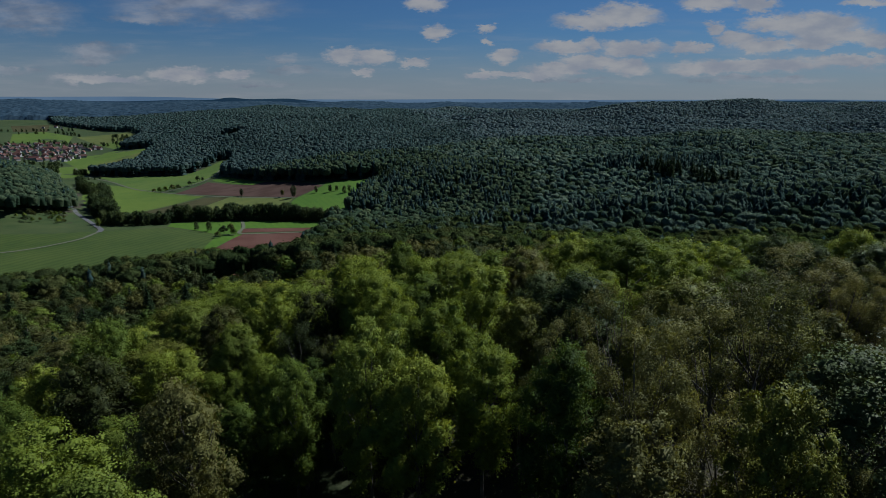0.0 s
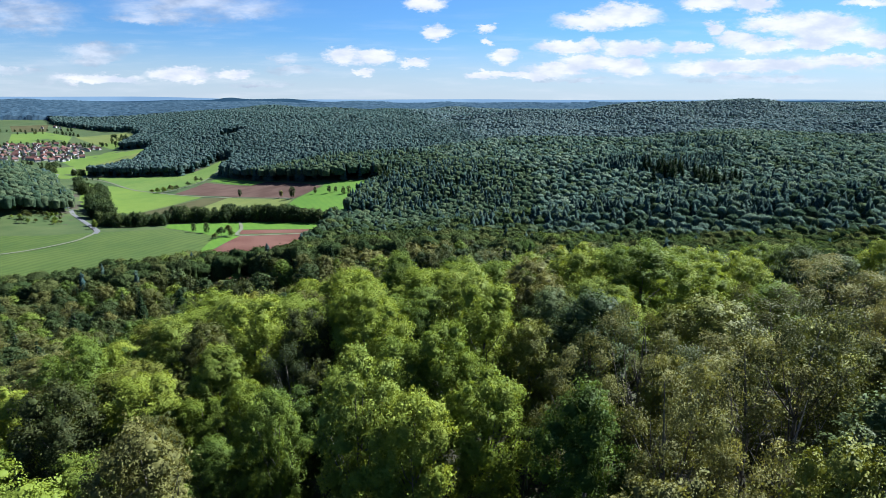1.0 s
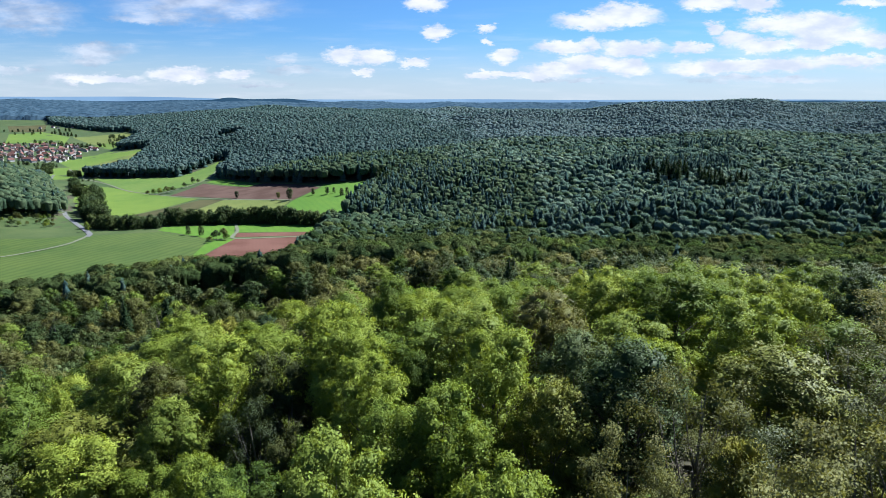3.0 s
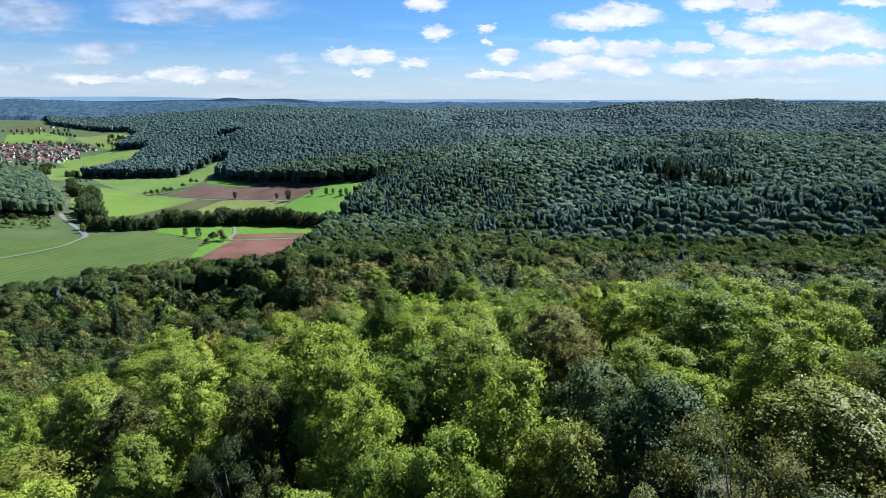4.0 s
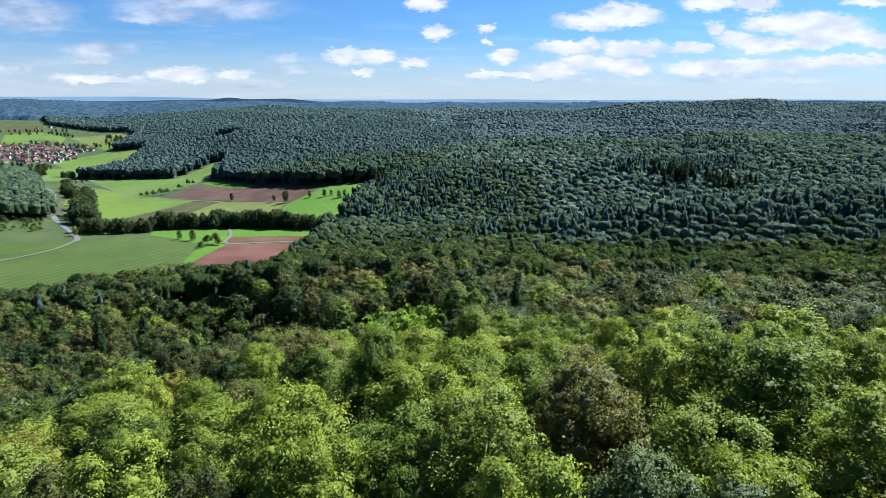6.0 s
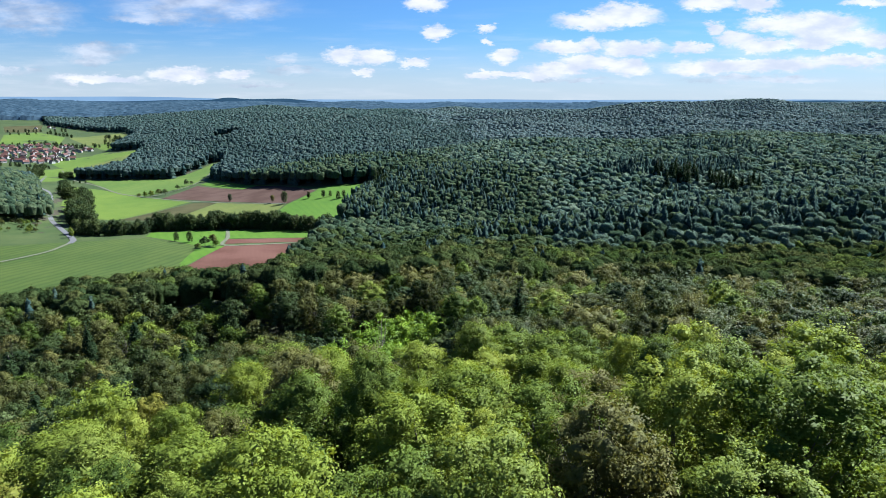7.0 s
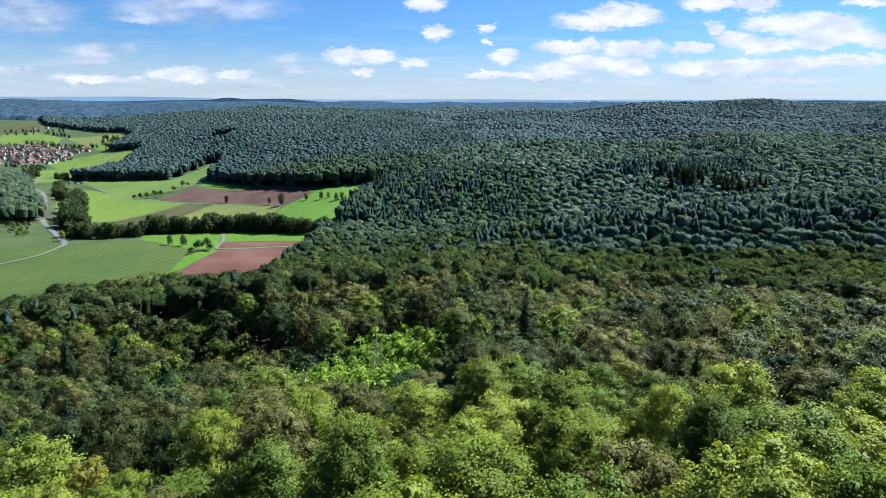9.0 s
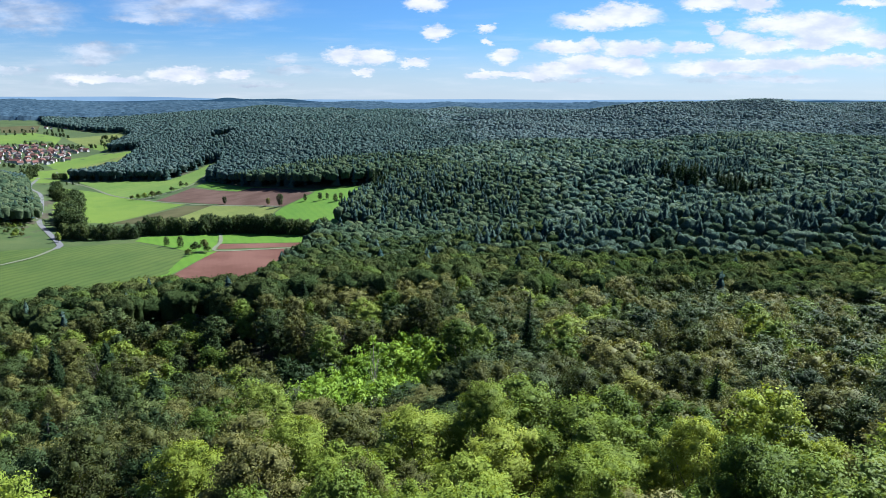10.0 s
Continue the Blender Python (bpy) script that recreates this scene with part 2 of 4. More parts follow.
PLOUGH = soil("ploughed_soil", (0.060, 0.039, 0.031), (0.083, 0.056, 0.045), 0.4)
PLOUGH_RED = soil("red_soil", (0.080, 0.041, 0.031), (0.106, 0.057, 0.044), 0.3)
ASPHALT = material("asphalt", lambda n: surface(n, n.mix(n.noise(0.5, 5.0, where(n)).outputs[0], (0.069, 0.069, 0.071), (0.114, 0.114, 0.114)), 0.8))
GRAVEL = material("gravel_track", lambda n: surface(n, n.mix(n.noise(0.6, 5.0, where(n)).outputs[0], (0.071, 0.084, 0.046), (0.118, 0.119, 0.080)), 0.95))
PLASTER = material("house_plaster", lambda n: surface(n, n.mix(n.add("ShaderNodeObjectInfo").outputs["Random"], (0.250, 0.240, 0.222), (0.410, 0.402, 0.385)), 0.9))
TILE_RED = material("red_roof_tiles", lambda n: surface(n, n.mix(n.math("ADD", n.math("MULTIPLY", n.add("ShaderNodeObjectInfo").outputs["Random"], 0.8), n.math("MULTIPLY", n.noise(1.2, 4.0, where(n)).outputs[0], 0.3)), (0.057, 0.029, 0.024), (0.120, 0.051, 0.038)), 0.8))
TILE_DARK = material("dark_roof_tiles", lambda n: surface(n, n.mix(n.add("ShaderNodeObjectInfo").outputs["Random"], (0.040, 0.034, 0.034), (0.097, 0.069, 0.063)), 0.75))
GLASS = material("window_glass", lambda n: surface(n, (0.03, 0.035, 0.04), 0.15, spec=0.6))
BRICK = material("chimney_brick", lambda n: surface(n, n.mix(n.noise(3.0, 3.0, where(n)).outputs[0], (0.22, 0.10, 0.07), (0.32, 0.16, 0.11)), 0.9))
# the blue haze of these hills is part of the base colour
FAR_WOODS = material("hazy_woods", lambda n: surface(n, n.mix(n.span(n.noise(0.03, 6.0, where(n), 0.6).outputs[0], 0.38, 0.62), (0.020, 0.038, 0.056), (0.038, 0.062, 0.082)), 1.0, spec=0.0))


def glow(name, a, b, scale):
    """A plain, far backdrop that glows in its painted haze colours."""
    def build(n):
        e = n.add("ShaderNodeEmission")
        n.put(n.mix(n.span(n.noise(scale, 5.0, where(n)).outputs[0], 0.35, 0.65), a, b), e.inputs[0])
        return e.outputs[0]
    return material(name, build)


# ridge and plain emit their hazy daylight colours, unlit by sun or sky
FAR_RIDGE = glow("glowing_far_ridge", (0.012, 0.027, 0.044), (0.017, 0.035, 0.054), 0.006)
FAR_PLAIN = glow("glowing_far_plain", (0.082, 0.126, 0.178), (0.100, 0.148, 0.200), 0.002)

# ---- terrain ----
# Ground heights along bearings a = x / (y + 120) that fan out from behind the flight's start.
STATIONS = np.array([-250, 0, 60, 100, 150, 210, 270, 330, 370, 410, 450, 490, 530, 580, 660, 760, 900, 1100, 1400, 1800, 2400, 3200, 4700.0])
SECTIONS = {
    -0.80: (68, 76, 72, 66, 56, 48, 44, 38, 37, 38, 40, 45, 54, 64, 74, 68, 42, 22, 20, 25, 44, 86, 112),
    -0.60: (76, 82, 78, 70, 59, 50, 45, 37, 37, 37, 37, 38, 41, 50, 60, 54, 30, 19, 20, 25, 42, 84, 112),
    -0.51: (80, 86, 82, 74, 61, 50, 47, 37, 36, 37, 37, 37, 36, 34, 30, 27, 22, 18, 20, 25, 42, 84, 111),
    -0.30: (94, 100, 98, 90, 71, 56, 58, 45, 39, 38, 37, 37, 36, 33, 31, 31, 30, 38, 62, 78, 90, 96, 104),
    -0.15: (102, 107, 108, 103, 83, 68, 65, 54, 45, 39, 37, 35, 33, 33, 38, 47, 56, 66, 74, 82, 89, 93, 100),
    -0.075: (103, 108, 110, 106, 87, 73, 68, 58, 47, 38, 34, 32, 31, 31, 39, 49, 60, 69, 75, 82, 88, 92, 98),
    0.0: (104, 109, 112, 108, 91, 79, 70, 60, 51, 44, 42, 36, 31, 37, 55, 60, 67, 72, 77, 83, 88, 91, 97),
    0.2: (106, 112, 115, 109, 92, 80, 68, 57, 48, 45, 55, 52, 42, 48, 66, 76, 80, 84, 95, 96, 90, 91, 96),
    0.4: (106, 112, 113, 106, 90, 74, 64, 54, 47, 47, 62, 64, 54, 52, 68, 80, 84, 98, 124, 121, 90, 90, 94),
    0.70: (102, 108, 108, 100, 88, 74, 62, 50, 44, 52, 70, 74, 66, 60, 70, 80, 86, 92, 106, 104, 94, 92, 94),
}
BEARINGS = np.array(sorted(SECTIONS))
TABLE = np.array([SECTIONS[a] for a in BEARINGS], float)


def weights(knots, v):
    """Index and the four Catmull-Rom weights of v between uneven knots."""
    v = np.clip(v, knots[0], knots[-1])
    i = np.clip(np.searchsorted(knots, v) - 1, 0, len(knots) - 2)
    f = (v - knots[i]) / (knots[i + 1] - knots[i])
    return i, f


def cubic(knots, values, v):
    """values: one row a query, one column a knot; a monotone-ish cubic with finite-difference slopes."""
    i, f = weights(knots, v)
    r = np.arange(len(i))
    n = len(knots) - 1
    p0, p1, p2, p3 = (values[r, np.clip(i + k, 0, n)] for k in (-1, 0, 1, 2))
    k0, k1, k2, k3 = (knots[np.clip(i + k, 0, n)] for k in (-1, 0, 1, 2))
    h = k2 - k1
    m1 = (p2 - p0) / np.maximum(k2 - k0, 1e-6) * h
    m2 = (p3 - p1) / np.maximum(k3 - k1, 1e-6) * h
    f2, f3 = f * f, f * f * f
    return (2 * f3 - 3 * f2 + 1) * p1 + (f3 - 2 * f2 + f) * m1 + (3 * f2 - 2 * f3) * p2 + (f3 - f2) * m2


def waves(x, y, size, seed):
    """Smooth undulation of about -1 to 1 with bumps about size metres across."""
    rng = np.random.default_rng(seed)
    out = np.zeros_like(x)
    for _ in range(7):
        ang, ph, k = rng.uniform(0, 6.283), rng.uniform(0, 6.283), rng.uniform(0.6, 1.5) * 6.283 / (2 * size)
        out += np.sin(k * (x * np.cos(ang) + y * np.sin(ang)) + ph)
    return out / 3.0


def height(x, y):
    """Ground height."""
    x, y = np.broadcast_arrays(np.asarray(x, float), np.asarray(y, float))
    shape = x.shape
    x, y = x.ravel(), y.ravel()
    a = x / np.maximum(y + 120, 60)
    cols = np.stack([cubic(STATIONS, np.broadcast_to(row, (len(y), len(row))), y) for row in TABLE], 1)
    z = cubic(BEARINGS, cols, a)
    hilly = np.clip((y - 850) / 500, 0, 1) * np.clip((a + 0.42) / 0.12, 0, 1)
    z = z + hilly * (7.5 * waves(x, y, 170, 3) * np.clip((3200 - y) / 1600, 0.3, 1) + 5 * waves(x, y, 520, 4) * np.clip((y - 1100) / 800, 0, 1))
    z = z + np.clip((y - 640) / 150, 0, 1) * np.clip((1350 - y) / 250, 0, 1) * np.clip(a / 0.1, 0, 1) * 5 * waves(x, y, 110, 8)
    z = z + np.clip((y - 2700) / 500, 0, 1) * 11 * waves(x, y * 0.7, 420, 6)
    z = z + 1.2 * waves(x, y, 60, 5) * np.clip((330 - y) / 100, 0, 1)
    return z.reshape(shape)


def shell(name, verts, faces, mat, smooth=True, tone=None, spray=None, normals=None, kind="structure", label="", category=""):
    """One mesh object from arrays; faces are rows of three or four indices."""
    me = bpy.data.meshes.new(name)
    verts, faces = np.asarray(verts, np.float32), np.asarray(faces, np.int32)
    me.vertices.add(len(verts))
    me.vertices.foreach_set("co", verts.ravel())
    k = faces.shape[1]
    me.loops.add(faces.size)
    me.loops.foreach_set("vertex_index", faces.ravel())
    me.polygons.add(len(faces))
    me.polygons.foreach_set("loop_start", np.arange(len(faces), dtype=np.int32) * k)
    me.polygons.foreach_set("loop_total", np.full(len(faces), k, np.int32))
    me.polygons.foreach_set("use_smooth", np.full(len(faces), smooth))
    for key, values in (("tone", tone), ("spray", spray)):
        if values is not None:
            me.attributes.new(key, "FLOAT", "POINT").data.foreach_set("value", np.asarray(values, np.float32))
    me.materials.append(mat)
    me.update()
    me.validate()
    if normals is not None:
        me.normals_split_custom_set_from_vertices(np.asarray(normals, np.float32))
    return tagged(new(name, me), label, category, kind=kind)


def sheet(us, vs, at):
    """Grid of quads over us x vs; at(u, v) gives the vertices."""
    u, v = np.meshgrid(us, vs)
    verts = at(u.ravel(), v.ravel())
    n, m = len(us), len(vs)
    i = (np.arange(m - 1)[:, None] * n + np.arange(n - 1)[None, :]).ravel()
    return verts, np.stack([i, i + 1, i + n + 1, i + n], 1)


rows = np.concatenate([np.arange(-250, 1200, 12.0), np.geomspace(1200, 5000, 90)])
verts, faces = sheet(np.linspace(-1.25, 1.25, 170), rows,
                     lambda a, y: np.stack([a * (y + 320), y, height(a * (y + 320), y)], 1))
shell("ground", verts, faces, FOREST_FLOOR, label="dark woodland floor of leaf litter and grass over hills", category="ground")

# glowing backdrops of the far ridges and the plain at the horizon
xs = np.linspace(-4600, 4600, 400)
ridge = 128 + 5 * waves(xs, xs * 0, 500, 11) - 4 * np.exp(-((xs + 2600) / 900) ** 2) + 14 * np.exp(-((xs + 1650) / 85) ** 2) \
    + 15 * np.exp(-((xs + 1650) / 420) ** 2) + 16 * np.exp(-((xs + 1180) / 170) ** 2) - 16 * np.exp(-((xs - 200) / 900) ** 2) - 8 * np.exp(-((xs - 1500) / 700) ** 2)
verts, faces = sheet(xs, np.array([0, 0.5, 1.0, 1.2]), lambda x, v: np.stack([x, 4720 + 130 * v, np.interp(x, xs, ridge) * np.minimum(v, 1) + 60 * (1 - np.minimum(v, 1))], 1))
shell("backdrop_ridge", verts, faces, FAR_RIDGE, label="glowing backdrop of a hazy blue wooded ridge along the horizon", category="backdrop")
verts, faces = sheet(xs, np.array([0, 1.0]), lambda x, v: np.stack([x, 4900 + 60 * v, 70 + v * (68 + 3 * waves(x, x * 0, 900, 12) + 24 / (1 + np.exp((x + 1900) / 260)))], 1))
shell("backdrop_plain", verts, faces, FAR_PLAIN, label="glowing backdrop of a pale blue distant plain at the horizon", category="backdrop")


def inside(poly, x, y):
    """Which of the points lie in the polygon."""
    hit, n = np.zeros(np.shape(x), bool), len(poly)
    for (x0, y0), (x1, y1) in zip(poly, poly[1:] + poly[:1]):
        cross = (y0 > y) != (y1 > y)
        hit ^= cross & (x < (x1 - x0) * (y - y0) / (y1 - y0 + 1e-9) + x0)
    return hit


THICKET = [(-38, 172), (-18, 160), (-3, 174), (3, 200), (-6, 226), (-28, 218), (-40, 194)]
VALLEY = [(-520, 560), (-480, 316), (-253, 320), (-207, 330), (-191, 362), (-178, 374), (-140, 370), (-103, 364), (-97, 494), (-104, 556), (-41, 573), (-60, 590),
          (-98, 600), (-95, 678), (-72, 742), (-52, 784), (-148, 771), (-227, 837), (-353, 967), (-372, 1085), (-395, 1160), (-421, 1157), (-424, 1085), (-430, 1012), (-513, 1023), (-610, 1053), (-690, 1130), (-620, 900)]
BASIN = [(-600, 1040), (-660, 1131), (-650, 1300), (-680, 1475), (-800, 1520), (-890, 1830), (-1050, 2100), (-1250, 2250), (-1570, 2500), (-1700, 2700),
         (-2600, 2700), (-2400, 1500), (-1200, 1000), (-760, 1000), (-640, 940)]
GLADE = [(-482, 1318), (-436, 1318), (-440, 1390), (-498, 1390)]
CLEARING = [(-664, 1095), (-600, 1085), (-583, 1164), (-622, 1290), (-648, 1385), (-735, 1450), (-796, 1533), (-819, 1464), (-791, 1313)]
WOODED_HILL = [(-384, 636), (-380, 592), (-400, 545), (-700, 470), (-1000, 760), (-900, 1010), (-760, 1060), (-640, 985), (-555, 870), (-462, 735)]


def open_land(x, y):
    return (inside(VALLEY, x, y) | inside(BASIN, x, y) | inside(CLEARING, x, y) | inside(GLADE, x, y)) & ~inside(WOODED_HILL, x, y)


def drape(name, poly, mat, lift, label, category="field", step=14.0):
    """A patch of land that follows the ground."""
    bm = bmesh.new()
    bm.faces.new([bm.verts.new((x, y, 0)) for x, y in poly])
    lo, hi = np.min(poly, 0), np.max(poly, 0)
    for axis in (0, 1):
        for c in np.arange(lo[axis] + step, hi[axis], step * (1 + max(0, lo[1] - 900) / 900)):
            co, no = [0, 0, 0], [0, 0, 0]
            co[axis], no[axis] = c, 1
            bmesh.ops.bisect_plane(bm, geom=bm.verts[:] + bm.edges[:] + bm.faces[:], plane_co=co, plane_no=no)
    z = height(np.array([v.co.x for v in bm.verts]), np.array([v.co.y for v in bm.verts]))
    for v, h in zip(bm.verts, z):
        v.co.z = h + lift
    bmesh.ops.recalc_face_normals(bm, faces=bm.faces[:])
    if bm.faces[0].normal.z < 0:
        bmesh.ops.reverse_faces(bm, faces=bm.faces[:])
    for f in bm.faces:
        f.smooth = True
    me = bpy.data.meshes.new(name)
    bm.to_mesh(me)
    bm.free()
    me.materials.append(mat)
    return tagged(new(name, me), label, category, kind="structure")


def ribbon(name, line, width, mat, lift, label, category):
    """A road or track along a line, following the ground."""
    pts = np.array(line, float)
    t = np.concatenate([[0], np.cumsum(np.linalg.norm(np.diff(pts, axis=0), axis=1))])
    s = np.arange(0, t[-1], 6.0)
    x, y = (cubic(t, np.broadcast_to(pts[:, k], (len(s), len(t))), s) for k in (0, 1))
    d = np.gradient(np.stack([x, y], 1), axis=0)
    d /= np.linalg.norm(d, axis=1)[:, None]
    side = np.stack([d[:, 1], -d[:, 0]], 1)
    c = [np.stack([x, y], 1) + side * o for o in (-width / 2, -width / 6, width / 6, width / 2)]
    v = np.concatenate([np.column_stack([p, height(p[:, 0], p[:, 1]) + lift]) for p in c])
    n = len(s)
    f = [[k * n + i, k * n + i + 1, (k + 1) * n + i + 1, (k + 1) * n + i] for k in range(3) for i in range(n - 1)]
    f = [q[::-1] for q in f]
    return shell(name, v, f, mat, label=label, category=category)


# open land from the base cover upward
drape("valley_grassland", VALLEY, ROUGH, 0.14, "rough grassland on the valley floor", "grassland")
drape("basin_grassland", BASIN, ROUGH, 0.2, "rough grassland round the village", "grassland", 40)
drape("clearing_grassland", CLEARING, PASTURE, 0.17, "green grassland in a bay of the wood", "grassland", 40)
FIELDS = (
    ("stubble_field", STUBBLE, "brown stubble field in a bay of the wood", [(-650, 1125), (-596, 1120), (-584, 1164), (-622, 1290), (-648, 1383), (-670, 1350), (-690, 1250)]),
    ("meadow", MEADOW, "mown green meadow with mowing lines", [(-420, 490), (-339, 508), (-312, 522), (-252, 544), (-192, 508), (-182, 446), (-206, 404), (-243, 392), (-264, 344), (-300, 322), (-480, 318)]),
    ("verge", VIVID, "bright green grass strip beside the meadow", [(-191, 504), (-172, 511), (-179, 445), (-176, 378), (-192, 365), (-209, 333), (-250, 326), (-262, 345), (-243, 390), (-208, 402), (-184, 446)]),
    ("pasture", VIVID, "bright green pasture below the hedge", [(-255, 552), (-192, 508), (-174, 513), (-198, 586), (-262, 577)]),
    ("pasture", VIVID, "bright green pasture below the hedge", [(-198, 588), (-51, 577), (-70, 562), (-104, 558), (-180, 542)]),
    ("ploughed_field", PLOUGH_RED, "reddish brown ploughed field", [(-172, 511), (-108, 533), (-98, 453), (-104, 368), (-140, 374), (-174, 380), (-177, 446)]),
    ("ploughed_field", PLOUGH_RED, "narrow reddish ploughed strip above a track", [(-180, 539), (-110, 556), (-108, 541), (-175, 518)]),
    ("pasture", PASTURE, "bright pale green pasture", [(-560, 955), (-492, 911), (-384, 827), (-302, 770), (-339, 663), (-379, 672), (-430, 715)]),
    ("pasture", PASTURE_PALE, "pale green pasture below the wood", [(-590, 1040), (-513, 1021), (-430, 1010), (-421, 1085), (-414, 1150), (-390, 1100), (-361, 958), (-366, 925), (-393, 839), (-442, 869)]),
    ("ploughed_field", PLOUGH, "brown ploughed field", [(-358, 812), (-354, 915), (-265, 842), (-246, 858), (-179, 787), (-150, 754), (-159, 730), (-171, 704), (-267, 757)]),
    ("stubble_field", STUBBLE, "brown stubble strip", [(-337, 662), (-297, 756), (-265, 746), (-281, 650)]),
    ("dry_field", YELLOWISH, "yellowish dry grass field", [(-279, 650), (-263, 750), (-173, 699), (-177, 629)]),
    ("young_crop", VIVID, "vivid green young crop", [(-175, 629), (-170, 698), (-148, 752), (-148, 768), (-56, 781), (-72, 740), (-95, 678), (-99, 606)]),
    ("young_crop", VIVID, "vivid green crop strip along the wood", [(-352, 925), (-350, 965), (-231, 840), (-179, 790), (-246, 859), (-265, 844)]),
    ("village_field", YELLOWISH, "dry yellow-green field below the village", [(-715, 1195), (-700, 1300), (-678, 1465), (-655, 1299), (-660, 1140)]),
    ("village_field", PASTURE, "green field below the village", [(-830, 1329), (-821, 1445), (-690, 1465), (-702, 1300), (-717, 1200)]),
    ("village_field", PASTURE, "green field beside the road", [(-754, 1185), (-730, 1230), (-605, 1045), (-640, 1010), (-714, 1080)]),
    ("far_field", PASTURE, "green field behind the village", [(-1450, 2087), (-1398, 2178), (-1197, 2003), (-1086, 1790), (-1250, 1780)]),
    ("far_field", PASTURE, "green field at the wood's edge", [(-956, 1705), (-927, 1815), (-895, 1825), (-800, 1525)]),
    ("far_field", STUBBLE, "brown far field", [(-1686, 2424), (-1569, 2480), (-1398, 2190), (-1511, 2180)]),
    ("far_field", YELLOWISH, "pale dry far field", [(-1190, 2003), (-1050, 2090), (-905, 1830), (-960, 1720)]),
    ("gap_meadow", PASTURE, "bright green meadow between two woods", [(-484, 1316), (-434, 1316), (-438, 1392), (-500, 1392)]),
)
for k, (name, mat, label, poly) in enumerate(FIELDS):
    drape(name, poly, mat, 0.24 + 0.008 * k, label, "field", 14 if poly[0][1] < 1100 else 40)
ribbon("road", [(-300, 519), (-306, 534), (-356, 597), (-396, 647), (-459, 749), (-533, 860), (-600, 940), (-690, 1100)], 4.6, ASPHALT, 0.5, "grey asphalt country road", "road")
ribbon("track", [(-420, 420), (-330, 445), (-300, 484), (-301, 522)], 3.0, GRAVEL, 0.5, "pale gravel farm track", "track")
ribbon("track", [(-198, 590), (-182, 545), (-176, 514), (-166, 512), (-107, 538)], 3.0, GRAVEL, 0.5, "pale grassy farm track", "track")
ribbon("track", [(-718, 1193), (-612, 1049), (-523, 959), (-442, 869), (-384, 827), (-300, 768), (-170, 702)], 3.2, GRAVEL, 0.5, "pale gravel farm track", "track")
ribbon("track", [(-384, 827), (-366, 925), (-372, 1000), (-405, 1140)], 2.6, GRAVEL, 0.5, "pale gravel farm track", "track")

# ---- trees ----


def unit(v):
    return v / np.maximum(np.linalg.norm(v, axis=-1, keepdims=True), 1e-6)


def foliage(rng, n, size, radius, tall, lobes, bunch=20, gather=0.34, core=2, sparse=0.0, flare=0.0, fill=0.42):
    """A broadleaf crown from z = 0 to about tall: boughs over an egg-shaped crown, each clad in sprays of about bunch leaves.
    Gives vertices, faces, each vertex's outward direction and the tone of its spray."""
    k = np.arange(lobes)
    h = (k + rng.uniform(0.1, 0.9, lobes)) / lobes
    lr = radius * rng.uniform(0.16, 0.34, lobes) * (1.0 - 0.15 * sparse)
    reach = radius * np.sqrt(np.maximum(0.03, 1 - ((h - 0.50 + flare) / 0.60) ** 2))
    out = np.maximum(0, reach - 0.8 * lr) * rng.uniform(0.62, 1.12 + 0.2 * sparse, lobes)
    th = k * 2.4 + rng.uniform(-0.6, 0.6, lobes)
    lob = np.stack([np.cos(th) * out, np.sin(th) * out, 0.7 * lr + h * (tall - 1.55 * lr)], 1)
    if sparse < 0.5:
        lob = np.concatenate([lob, [[0, 0, tall * 0.36], [0, 0, tall * 0.64]]])
        lr = np.concatenate([lr, [0.48 * radius, 0.46 * radius]])
    m = max(1, n // bunch)
    pts, way = [], []
    while sum(map(len, pts)) < m:
        k = rng.choice(len(lob), m * 2 + 8, p=lr ** 2 / (lr ** 2).sum())
        d = unit(rng.normal(size=(len(k), 3)))
        p = lob[k] + d * (lr[k] * rng.uniform(0.55, 1.18, len(k)))[:, None] * np.array([1, 1, 0.9])
        gap = np.linalg.norm(p[:, None] - lob[None], axis=2) / lr[None]
        gap[np.arange(len(p)), k] = 9
        keep = (gap.min(1) > 0.66) & (d[:, 2] > rng.uniform(-1.2, 0.25, len(k)))
        pts.append(p[keep]), way.append(d[keep])
    p, d = np.concatenate(pts)[:m], np.concatenate(way)[:m]
    # each spray is a loose, drooping plate of leaves
    face = unit(0.62 * d + np.array([0, 0, 0.50]) + 0.42 * rng.normal(size=d.shape))
    side = unit(np.cross(face, rng.normal(size=d.shape)))
    across = np.cross(face, side)
    tone = rng.uniform(size=m)
    grow = rng.uniform(0.7, 1.35, m)
    a, b, c = (rng.normal(size=(m, bunch, 1)) * gather * grow[:, None, None] for _ in range(3))
    q = p[:, None] + side[:, None] * a + across[:, None] * b * 0.75 + face[:, None] * (0.30 * c - 0.45 * (a * a + b * b) / gather)
    turn = unit(face[:, None] + (side[:, None] * a + across[:, None] * b) * 0.55 / gather)
    v = cards(rng, q.reshape(-1, 3), turn.reshape(-1, 3), size, 0.38)
    soft = unit(0.42 * d + 0.80 * face)[:, None] + 0.22 * turn
    dirs = [np.repeat(unit(soft.reshape(-1, 3)), 4, 0)]
    tones = [np.repeat(tone, bunch * 4)]
    pieces = [(v, halves(v))]
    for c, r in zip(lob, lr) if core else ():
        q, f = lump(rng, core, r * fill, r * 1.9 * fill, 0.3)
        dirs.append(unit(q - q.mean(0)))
        # inner lumps get only darker tones: the crown's inner shade, put into colour
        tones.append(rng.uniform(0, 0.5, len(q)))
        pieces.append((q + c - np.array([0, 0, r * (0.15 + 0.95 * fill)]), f))
